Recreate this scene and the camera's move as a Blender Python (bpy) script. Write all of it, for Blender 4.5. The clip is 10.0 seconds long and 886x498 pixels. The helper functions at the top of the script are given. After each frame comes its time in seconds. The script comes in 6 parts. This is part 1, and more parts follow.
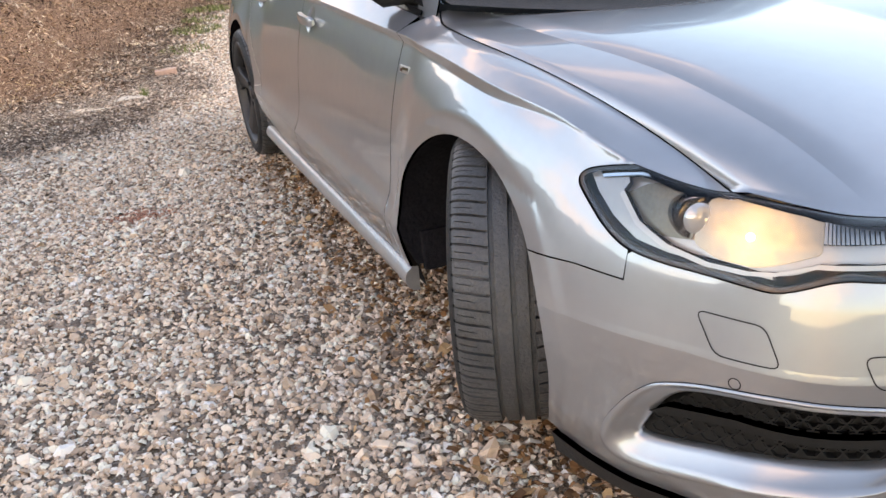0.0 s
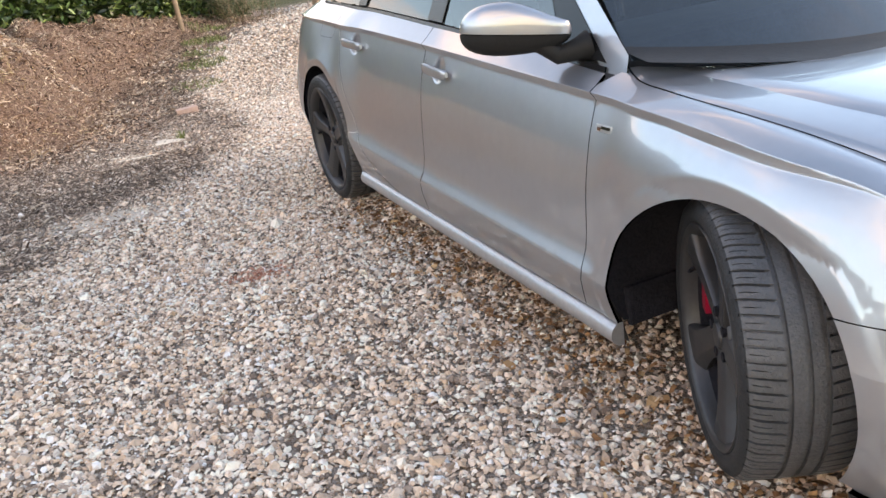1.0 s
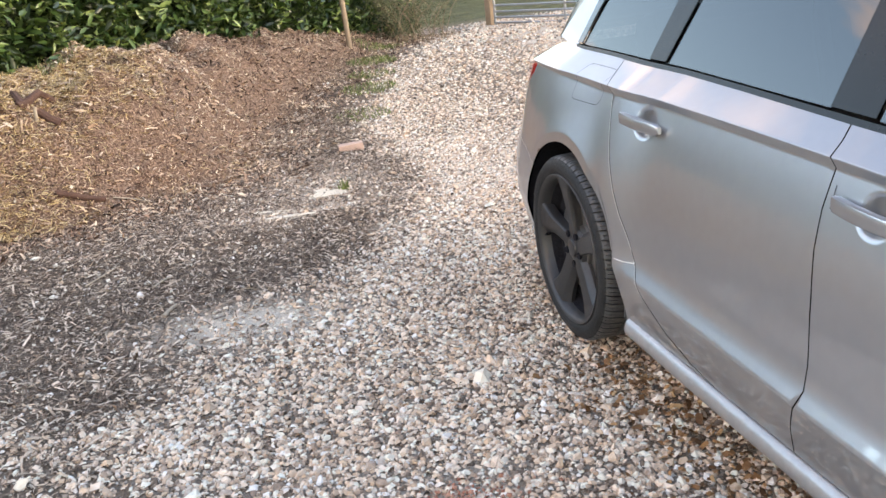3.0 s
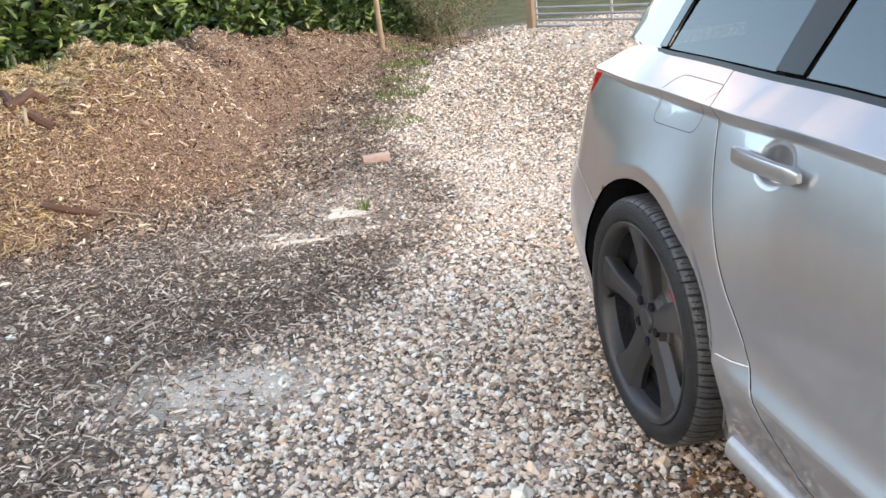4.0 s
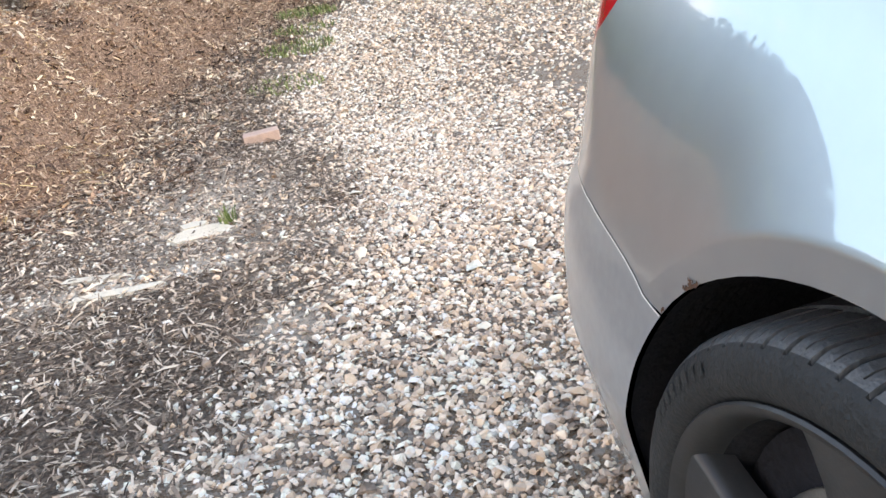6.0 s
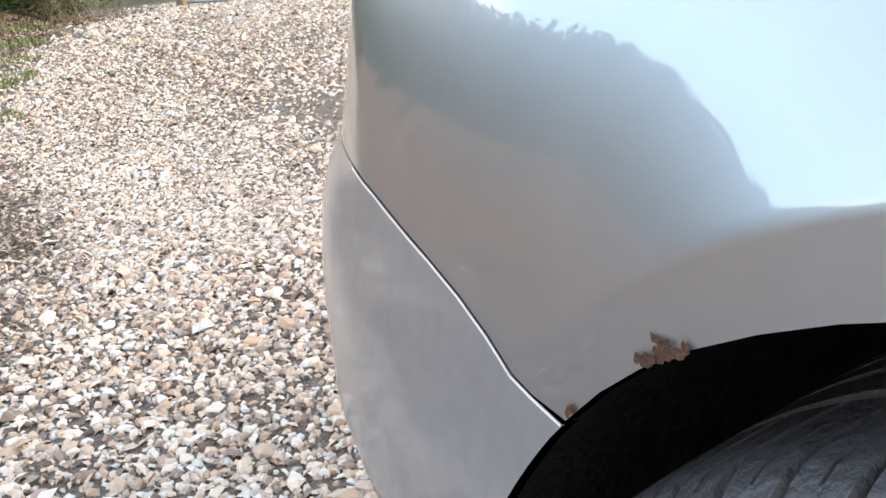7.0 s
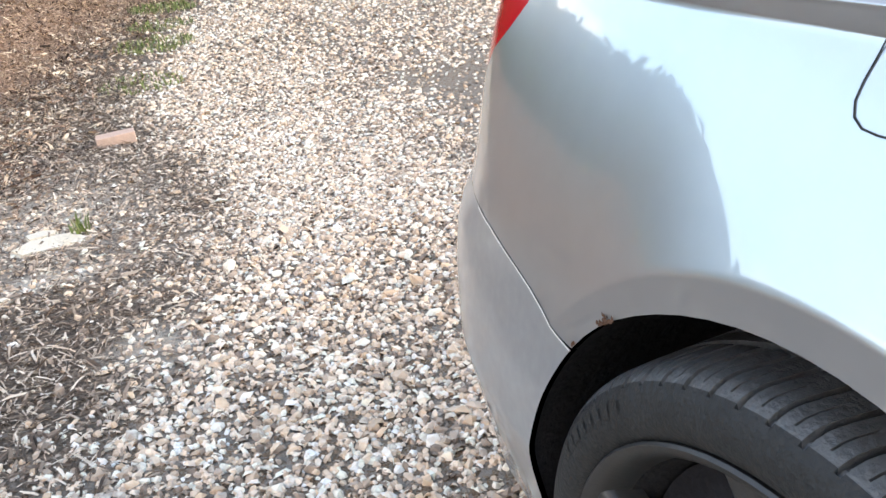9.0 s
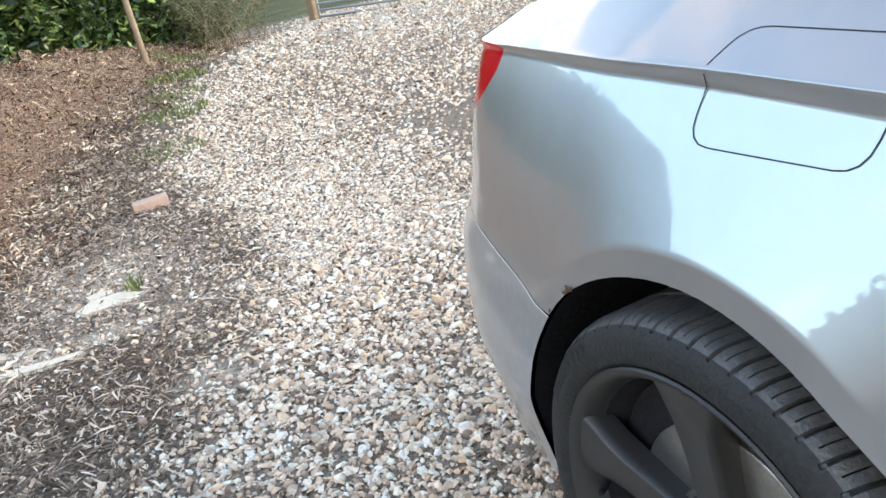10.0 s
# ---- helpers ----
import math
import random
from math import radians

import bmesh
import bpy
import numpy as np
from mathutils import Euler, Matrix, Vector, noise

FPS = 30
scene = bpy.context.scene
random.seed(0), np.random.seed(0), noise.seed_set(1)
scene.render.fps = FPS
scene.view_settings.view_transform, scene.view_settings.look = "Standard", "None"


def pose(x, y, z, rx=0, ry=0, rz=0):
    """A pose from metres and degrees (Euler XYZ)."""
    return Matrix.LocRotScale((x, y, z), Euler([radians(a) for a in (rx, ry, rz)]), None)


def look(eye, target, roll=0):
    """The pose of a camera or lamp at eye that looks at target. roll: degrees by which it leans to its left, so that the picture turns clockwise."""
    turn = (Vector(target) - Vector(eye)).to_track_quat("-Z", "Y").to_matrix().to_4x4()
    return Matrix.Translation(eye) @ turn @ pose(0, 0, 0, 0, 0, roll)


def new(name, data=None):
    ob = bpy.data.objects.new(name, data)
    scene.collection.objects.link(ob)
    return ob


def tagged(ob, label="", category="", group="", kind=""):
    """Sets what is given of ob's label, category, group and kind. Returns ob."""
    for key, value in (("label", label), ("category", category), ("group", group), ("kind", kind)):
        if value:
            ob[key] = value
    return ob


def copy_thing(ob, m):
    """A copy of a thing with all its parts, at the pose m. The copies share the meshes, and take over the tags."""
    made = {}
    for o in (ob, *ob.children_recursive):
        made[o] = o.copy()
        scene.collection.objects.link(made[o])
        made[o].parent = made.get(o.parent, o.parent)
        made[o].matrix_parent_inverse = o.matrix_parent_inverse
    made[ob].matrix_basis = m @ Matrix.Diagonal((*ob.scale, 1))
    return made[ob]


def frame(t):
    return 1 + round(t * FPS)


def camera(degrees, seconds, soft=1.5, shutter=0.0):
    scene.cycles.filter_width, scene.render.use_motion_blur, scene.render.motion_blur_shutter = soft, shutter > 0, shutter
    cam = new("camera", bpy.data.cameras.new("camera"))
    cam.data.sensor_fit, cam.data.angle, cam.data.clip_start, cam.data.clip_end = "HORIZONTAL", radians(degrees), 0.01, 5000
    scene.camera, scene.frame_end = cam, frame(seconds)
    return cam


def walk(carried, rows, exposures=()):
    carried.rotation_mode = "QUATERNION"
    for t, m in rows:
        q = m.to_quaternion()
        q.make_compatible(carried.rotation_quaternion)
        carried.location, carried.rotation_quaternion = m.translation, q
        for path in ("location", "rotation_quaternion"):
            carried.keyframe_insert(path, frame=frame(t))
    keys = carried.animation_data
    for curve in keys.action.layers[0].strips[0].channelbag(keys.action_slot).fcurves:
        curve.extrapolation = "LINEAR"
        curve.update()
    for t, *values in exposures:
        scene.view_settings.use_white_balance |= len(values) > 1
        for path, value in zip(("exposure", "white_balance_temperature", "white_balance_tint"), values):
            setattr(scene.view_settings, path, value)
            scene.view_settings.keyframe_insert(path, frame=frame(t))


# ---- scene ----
cam = camera(54.8, 10.0)
PATH = [
    (0, (-0.605, -1.639, 1.11), (0.027, 0.114, 0.384), -5.3),
    (0.3, (-0.78, -1.679, 1.229), (-0.152, 0.068, 0.486), -7.2),
    (0.5, (-0.898, -1.646, 1.247), (-0.249, 0.096, 0.509), -7.8),
    (1, (-1.128, -1.356, 1.315), (-0.438, 0.378, 0.597), -8.6),
    (1.5, (-1.187, -0.984, 1.333), (-0.552, 0.79, 0.661), -7.5),
    (2, (-1.164, -0.589, 1.359), (-0.588, 1.212, 0.706), -6.5),
    (2.5, (-1.121, -0.076, 1.355), (-0.62, 1.751, 0.712), -6.2),
    (3, (-0.984, 0.264, 1.338), (-0.581, 2.114, 0.694), -6.8),
    (3.2, (-0.933, 0.392, 1.342), (-0.573, 2.255, 0.707), -7.1),
    (4.3, (-0.735, 1.209, 1.210), (-0.446, 3.087, 0.581), -4.7),
    (4.5, (-0.675, 1.341, 1.189), (-0.461, 3.227, 0.556), -4.8),
    (5, (-0.557, 1.647, 1.207), (-0.452, 3.532, 0.547), -7.2),
    (5.2, (-0.536, 1.787, 1.195), (-0.407, 3.668, 0.527), -7.9),
    (6.3, (-0.299, 2.678, 0.927), (0.326, 4.419, 0.166), -7.3),
    (6.5, (-0.276, 2.762, 0.881), (0.485, 4.461, 0.150), -5.7),
    (7, (-0.182, 2.924, 0.798), (0.809, 4.511, 0.091), -5.3),
    (7.5, (-0.148, 2.956, 0.762), (0.905, 4.496, 0.041), -2.9),
    (8, (-0.146, 2.950, 0.770), (0.895, 4.483, 0.017), -3.2),
    (8.5, (-0.197, 2.872, 0.833), (0.720, 4.467, 0.050), -3.7),
    (9, (-0.366, 2.558, 1.017), (0.371, 4.243, 0.232), -5.8),
    (9.5, (-0.405, 2.308, 1.111), (0.168, 4.076, 0.372), -11.0),
    (10, (-0.487, 2.255, 1.110), (0.231, 3.983, 0.405), -11.8),
]
walk(cam, [(t, look(eye, target, roll)) for t, eye, target, roll in PATH],
     exposures=[(0, 2.28, 9400, 19), (1.5, 2.40, 8900, 16), (3, 2.51, 8800, 15), (5.2, 2.61, 8500, 10), (6.3, 2.58, 8350, 11), (8.5, 2.74, 8600, 12), (9.5, 2.60, 8000, 6), (10, 2.57, 7900, 5)])
# ==== end of the camera ====

# ---------- world and light ----------
SUN_AZ, SUN_EL = radians(114), radians(15)  # azimuth from +y towards +x
world = bpy.data.worlds.new("sky")
scene.world = world
world.use_nodes = True
wt = world.node_tree
sky = wt.nodes.new("ShaderNodeTexSky")
sky.sky_type, sky.sun_disc = "NISHITA", False
sky.sun_elevation, sky.sun_rotation = SUN_EL, SUN_AZ
sky.air_density, sky.dust_density, sky.ozone_density = 1.0, 0.3, 2.2
wco, wmap, wn = wt.nodes.new("ShaderNodeTexCoord"), wt.nodes.new("ShaderNodeMapping"), wt.nodes.new("ShaderNodeTexNoise")
wmap.inputs["Scale"].default_value = (1.0, 1.0, 2.6)
wn.inputs["Scale"].default_value, wn.inputs["Detail"].default_value, wn.inputs["Roughness"].default_value = 2.2, 6, 0.55
wr = wt.nodes.new("ShaderNodeMapRange")
wr.inputs["From Min"].default_value, wr.inputs["From Max"].default_value, wr.inputs["To Max"].default_value = 0.50, 0.63, 0.82
wmix = wt.nodes.new("ShaderNodeMix")
wmix.data_type = "RGBA"
wmix.inputs["B"].default_value = (5.6, 4.2, 3.4, 1)
bg = wt.nodes["Background"]
wt.links.new(wco.outputs["Generated"], wmap.inputs["Vector"]), wt.links.new(wmap.outputs["Vector"], wn.inputs["Vector"])
wsep, wlow, wmul = wt.nodes.new("ShaderNodeSeparateXYZ"), wt.nodes.new("ShaderNodeMapRange"), wt.nodes.new("ShaderNodeMath")
wlow.interpolation_type = "SMOOTHSTEP"
wlow.inputs["From Min"].default_value, wlow.inputs["From Max"].default_value = 0.35, 0.92
wlow.inputs["To Min"].default_value, wlow.inputs["To Max"].default_value = 1.0, 0.0
wmul.operation = "MULTIPLY"
wt.links.new(wco.outputs["Generated"], wsep.inputs["Vector"]), wt.links.new(wsep.outputs["Z"], wlow.inputs["Value"])
wt.links.new(wn.outputs["Fac"], wr.inputs["Value"]), wt.links.new(wr.outputs["Result"], wmul.inputs[0]), wt.links.new(wlow.outputs["Result"], wmul.inputs[1])
wt.links.new(wmul.outputs[0], wmix.inputs["Factor"])
wt.links.new(sky.outputs["Color"], wmix.inputs["A"]), wt.links.new(wmix.outputs["Result"], bg.inputs["Color"])
bg.inputs["Strength"].default_value = 0.15
sun = new("sun", bpy.data.lights.new("sun", "SUN"))
sun.data.energy, sun.data.angle, sun.data.color = 0.32, radians(24), (1.0, 0.93, 0.84)
sun.matrix_world = look((math.sin(SUN_AZ) * math.cos(SUN_EL) * 50, math.cos(SUN_AZ) * math.cos(SUN_EL) * 50, math.sin(SUN_EL) * 50), (0, 0, 0))

# ---------- materials ----------
def mat(name, base, rough=0.6, metal=0.0, var=0.12, scale=8.0, bump=0.0, bscale=60.0, coat=0.0, spec=0.5, second=None, island=0.0):
    """Procedural surface: base colour varied by two noises (and by mesh island), with fine relief."""
    m = bpy.data.materials.new(name)
    m.use_nodes = True
    nt = m.node_tree
    b = nt.nodes["Principled BSDF"]
    b.inputs["Roughness"].default_value, b.inputs["Metallic"].default_value = rough, metal
    b.inputs["Coat Weight"].default_value, b.inputs["Coat Roughness"].default_value = coat, 0.03
    b.inputs["Specular IOR Level"].default_value = spec
    co = nt.nodes.new("ShaderNodeTexCoord")
    n1, n2 = nt.nodes.new("ShaderNodeTexNoise"), nt.nodes.new("ShaderNodeTexNoise")
    n1.inputs["Scale"].default_value, n2.inputs["Scale"].default_value = scale, scale * 9
    n1.inputs["Detail"].default_value = n2.inputs["Detail"].default_value = 5
    for n in (n1, n2):
        nt.links.new(co.outputs["Object"], n.inputs["Vector"])
    add = nt.nodes.new("ShaderNodeMath")
    nt.links.new(n1.outputs["Fac"], add.inputs[0]), nt.links.new(n2.outputs["Fac"], add.inputs[1])
    last = add.outputs[0]
    if island:
        g = nt.nodes.new("ShaderNodeNewGeometry")
        isl = nt.nodes.new("ShaderNodeMath")
        isl.operation = "MULTIPLY_ADD"
        isl.inputs[1].default_value = island
        nt.links.new(g.outputs["Random Per Island"], isl.inputs[0]), nt.links.new(last, isl.inputs[2])
        last = isl.outputs[0]
    ramp = nt.nodes.new("ShaderNodeMapRange")
    ramp.inputs["From Min"].default_value, ramp.inputs["From Max"].default_value = 0.6, 1.4 + island
    nt.links.new(last, ramp.inputs["Value"])
    mix = nt.nodes.new("ShaderNodeMix")
    mix.data_type = "RGBA"
    lo = [c * (1 - var) for c in base]
    hi = second or [min(1, c * (1 + var)) for c in base]
    mix.inputs["A"].default_value, mix.inputs["B"].default_value = (*lo, 1), (*hi, 1)
    nt.links.new(ramp.outputs["Result"], mix.inputs["Factor"])
    nt.links.new(mix.outputs["Result"], b.inputs["Base Color"])
    if bump:
        n3, bp = nt.nodes.new("ShaderNodeTexNoise"), nt.nodes.new("ShaderNodeBump")
        n3.inputs["Scale"].default_value, n3.inputs["Detail"].default_value = bscale, 6
        bp.inputs["Strength"].default_value, bp.inputs["Distance"].default_value = bump, 0.01
        nt.links.new(co.outputs["Object"], n3.inputs["Vector"])
        nt.links.new(n3.outputs["Fac"], bp.inputs["Height"]), nt.links.new(bp.outputs["Normal"], b.inputs["Normal"])
    return m


def plain_node(m, key):
    return m.node_tree.nodes["Principled BSDF"].inputs[key]


paint = mat("silver_paint", (0.405, 0.422, 0.452), 0.36, 0.80, 0.04, 3.0, 0.0, coat=1.0)
plain_node(paint, "Coat Roughness").default_value = 0.028
plain_node(paint, "Coat IOR").default_value = 1.85
dusty_paint = mat("dusty_silver_paint", (0.345, 0.36, 0.385), 0.40, 0.55, 0.10, 7.0, 0.0, coat=0.9)
plain_node(dusty_paint, "Coat Roughness").default_value = 0.09
plain_node(dusty_paint, "Coat IOR").default_value = 1.7
dirty_paint = mat("sill_paint", (0.42, 0.42, 0.43), 0.4, 0.6, 0.12, 6.0, coat=0.5)
black_plastic = mat("black_plastic", (0.018, 0.018, 0.019), 0.5, 0, 0.3, 20, 0.2, 300)
mesh_black = mat("mesh_black", (0.010, 0.010, 0.010), 0.65, 0, 0.3, 20, 0.1, 200, spec=0.3)
gloss_black = mat("gloss_black", (0.012, 0.012, 0.013), 0.12, 0, 0.2, 6, coat=0.6)
liner_mat = mat("arch_liner", (0.017, 0.017, 0.021), 0.95, 0, 0.4, 12, 0.5, 80, spec=0.1)
tread_mat = mat("dusty_tread", (0.072, 0.074, 0.079), 0.40, 0, 0.35, 14, 0.35, 160, spec=0.5)
rubber = mat("tyre_rubber", (0.020, 0.021, 0.023), 0.55, 0, 0.35, 14, 0.35, 160, spec=0.28)
rim_mat = mat("matt_anthracite", (0.046, 0.046, 0.049), 0.40, 0.4, 0.15, 10, 0.05, 200)
disc_mat = mat("brake_disc", (0.30, 0.29, 0.28), 0.35, 0.9, 0.25, 30, 0.1, 200)
red_paint = mat("caliper_red", (0.36, 0.004, 0.030), 0.4, 0, 0.15, 12, coat=0.4)
chrome = mat("chrome", (0.78, 0.78, 0.79), 0.08, 1.0, 0.03, 5)
satin = mat("satin_silver", (0.62, 0.62, 0.63), 0.3, 0.9, 0.05, 8)
rust_mat = mat("rust", (0.12, 0.058, 0.036), 0.9, 0, 0.5, 60, 0.8, 300)
tail_red = mat("tail_lens_red", (0.48, 0.0006, 0.012), 0.15, 0, 0.15, 20, coat=0.2, spec=0.25)
cabin_mat = mat("cabin_dark", (0.085, 0.088, 0.09), 0.8, 0, 0.2, 10)
seam_mat = mat("seam_shadow", (0.02, 0.02, 0.021), 0.8, 0, 0.2, 20)
seam_light = mat("seam_edge_highlight", (0.85, 0.85, 0.85), 0.45, 0.0, 0.05, 20)
pillar_black = mat("satin_black_trim", (0.012, 0.012, 0.013), 0.22, 0, 0.2, 10, spec=0.30)


def glass(name, tint, rough=0.0, alpha=0.25):
    """Tinted pane: a clear sheet with gloss on top."""
    m = bpy.data.materials.new(name)
    m.use_nodes = True
    nt = m.node_tree
    out = nt.nodes["Material Output"]
    nt.nodes.remove(nt.nodes["Principled BSDF"])
    tr, gl, mx, fr = (nt.nodes.new(k) for k in ("ShaderNodeBsdfTransparent", "ShaderNodeBsdfGlossy", "ShaderNodeMixShader", "ShaderNodeFresnel"))
    tr.inputs["Color"].default_value = (*tint, 1)
    gl.inputs["Roughness"].default_value = rough
    fr.inputs["IOR"].default_value = 1.5 + alpha
    nt.links.new(fr.outputs[0], mx.inputs[0]), nt.links.new(tr.outputs[0], mx.inputs[1]), nt.links.new(gl.outputs[0], mx.inputs[2])
    nt.links.new(mx.outputs[0], out.inputs["Surface"])
    return m


dark_glass = glass("privacy_glass", (0.05, 0.06, 0.065), 0.0, 0.70)
light_glass = glass("screen_glass", (0.62, 0.70, 0.71), 0.0, 0.75)
clear_cover = glass("lamp_cover", (0.93, 0.94, 0.95), 0.0, 0.0)


def glow(name, colour, strength):
    m = bpy.data.materials.new(name)
    m.use_nodes = True
    b = m.node_tree.nodes["Principled BSDF"]
    b.inputs["Base Color"].default_value = (*colour, 1)
    b.inputs["Emission Color"].default_value, b.inputs["Emission Strength"].default_value = (*colour, 1), strength
    return m


bulb_core = glow("headlight_core", (1.0, 0.80, 0.50), 1.4)


# ---------- mesh helpers ----------
def mesh_object(name, verts, faces, material, parent=None, label="", smooth=True, normals=None):
    me = bpy.data.meshes.new(name)
    me.from_pydata([tuple(v) for v in verts], [], [tuple(f) for f in faces])
    me.materials.append(material)
    if smooth:
        me.polygons.foreach_set("use_smooth", [True] * len(me.polygons))
    if normals is not None:
        me.normals_split_custom_set_from_vertices([tuple(n) for n in normals])
    ob = new(name, me)
    ob.parent = parent
    if label:
        ob["label"] = label
    return ob


def part(name, bm, material, parent, label="", smooth=False):
    me = bpy.data.meshes.new(name)
    bmesh.ops.recalc_face_normals(bm, faces=bm.faces)
    bm.to_mesh(me)
    bm.free()
    me.materials.append(material)
    if smooth:
        me.polygons.foreach_set("use_smooth", [True] * len(me.polygons))
        me.set_sharp_from_angle(angle=radians(38))
    ob = new(name, me)
    ob.parent = parent
    if label:
        ob["label"] = label
    return ob


def box_bm(w, d, h, bevel=0.004, m=None, segs=2):
    bm = bmesh.new()
    bmesh.ops.create_cube(bm, size=1.0, matrix=Matrix.Diagonal((w, d, h, 1)))
    if bevel:
        bmesh.ops.bevel(bm, geom=bm.edges[:], offset=bevel, segments=segs, affect="EDGES", profile=0.5)
    if m is not None:
        bm.transform(m)
    return bm


def add_tube(bm, points, radii, sides=8):
    """Tapered tube along points, added to bm."""
    pts = [Vector(p) for p in points]
    rings = []
    for i, p in enumerate(pts):
        t = (pts[min(i + 1, len(pts) - 1)] - pts[max(i - 1, 0)]).normalized()
        a = t.cross(Vector((0, 0, 1)) if abs(t.z) < 0.9 else Vector((1, 0, 0))).normalized()
        b = t.cross(a)
        r = radii[i] if hasattr(radii, "__len__") else radii
        rings.append([bm.verts.new(p + (a * math.cos(k * math.tau / sides) + b * math.sin(k * math.tau / sides)) * r) for k in range(sides)])
    for q0, q1 in zip(rings, rings[1:]):
        for k in range(sides):
            bm.faces.new((q0[k], q0[(k + 1) % sides], q1[(k + 1) % sides], q1[k]))
    bm.faces.new(rings[0][::-1]), bm.faces.new(rings[-1])
    return bm


def ramp01(a, b, x):
    t = min(1.0, max(0.0, (x - a) / (b - a)))
    return t * t * (3 - 2 * t)


def lathe(profile, segments, material, name, parent, label="", close=False):
    """Turn a profile of (radius, axial) about the x axis."""
    n = len(profile)
    verts, faces = [], []
    for k in range(segments):
        a = k * math.tau / segments
        verts += [(ax, r * math.sin(a), r * math.cos(a)) for r, ax in profile]
    for k in range(segments):
        j = (k + 1) % segments
        for i in range(n - 1 + (1 if close else 0)):
            i2 = (i + 1) % n
            faces.append((k * n + i, k * n + i2, j * n + i2, j * n + i))
    ob = mesh_object(name, verts, faces, material, parent, label)
    ob.data.set_sharp_from_angle(angle=radians(35))
    return ob


# ---------- the car's skin: plan outline and section ----------
PLAN = np.array([(0.937, -0.965), (0.65, -0.95), (0.42, -0.91), (0.28, -0.85), (0.20, -0.77), (0.14, -0.65), (0.075, -0.52), (0.03, -0.40),
                 (0.012, -0.28), (0.0, 0.0), (0.0, 0.7), (0.0, 1.5), (0.0, 2.3), (0.0, 2.9), (0.003, 3.15), (0.048, 3.45), (0.164, 3.66), (0.36, 3.80), (0.60, 3.88),
                 (0.937, 3.91)])
CX = 0.937
HUB_Z, WHEELBASE, ARCH_R = 0.335, 2.912, 0.3706
ARCH_SHAPE = {0.0: (0.386, 0.334), WHEELBASE: (ARCH_R, ARCH_R)}  # half width and height of the wheel openings
BUMP, TUCK, RLOW, FLX = 0.0132, -0.0282, 0.022, 0.0385  # rear bumper stand-out and tuck, upper rear fullness, arch lip inset


def catmull(pts, n=24):
    p = np.vstack([2 * pts[0] - pts[1], pts, 2 * pts[-1] - pts[-2]])
    out = []
    for i in range(1, len(p) - 2):
        for t in np.linspace(0, 1, n, endpoint=False):
            a, b, c, d = p[i - 1], p[i], p[i + 1], p[i + 2]
            out.append(0.5 * (2 * b + (c - a) * t + (2 * a - 5 * b + 4 * c - d) * t * t + (3 * b - a - 3 * c + d) * t ** 3))
    return np.array(out + [p[-2]])


_curve = catmull(PLAN)
_len = np.concatenate([[0], np.cumsum(np.linalg.norm(np.diff(_curve, axis=0), axis=1))])
_len -= np.interp(1.0, _curve[:, 1], _len) - 1.0
S_FRONT, S_REAR = float(_len[0]), float(_len[-1])


def plan(s):
    x, y = float(np.interp(s, _len, _curve[:, 0])), float(np.interp(s, _len, _curve[:, 1]))
    e = 0.03
    tx = np.interp(s + e, _len, _curve[:, 0]) - np.interp(s - e, _len, _curve[:, 0])
    ty = np.interp(s + e, _len, _curve[:, 1]) - np.interp(s - e, _len, _curve[:, 1])
    q = math.hypot(tx, ty)
    return x, y, ty / q, -tx / q


def z_shoulder(s):
    return float(np.interp(s, _zs, _zt))


_zs = np.linspace(-1.6, 4.9, 651)
_zt = np.interp(_zs, (-1.3, -0.9, -0.62, -0.5, -0.4, -0.3, -0.2, 0.0, 0.3, 0.6, 1.0, 1.3, 1.66, 2.0, 2.3, 2.7, 3.0, 3.3, 3.7, 4.6), (0.655, 0.655, 0.668, 0.708, 0.741, 0.763, 0.780, 0.804, 0.822, 0.834, 0.853, 0.868, 0.884, 0.897, 0.907, 0.917, 0.924, 0.926, 0.915, 0.91))
for _ in range(3):
    _zt = np.convolve(np.pad(_zt, 6, mode="edge"), np.ones(13) / 13, mode="valid")


_th = np.interp(_zs, (-0.6, 0.0, 0.46, 0.62, 0.9, 1.5, 3.4, 3.8), (5, 11, 14.5, 17, 28, 31, 31, 20))
for _ in range(3):
    _th = np.convolve(np.pad(_th, 9, mode="edge"), np.ones(19) / 19, mode="valid")


def z_crease(s):
    return float(np.interp(s, (-1.5, 0.4, 1.6, 2.1, 2.6, 4.6), (0.355, 0.358, 0.384, 0.398, 0.42, 0.45)))


def band(s):
    """Width and depth of the shadow band under the shoulder line, which tapers off towards the tail."""
    q, f = ramp01(2.7, 3.42, s), 0.12 + 0.88 * ramp01(-0.46, -0.05, s)
    return (0.025 - 0.013 * q) * f, (0.024 - 0.016 * q) * f


def full(u):
    """Fullness of the wing over the front wheel."""
    return 25.1 * u ** 4 * (1 - u) ** 1.5


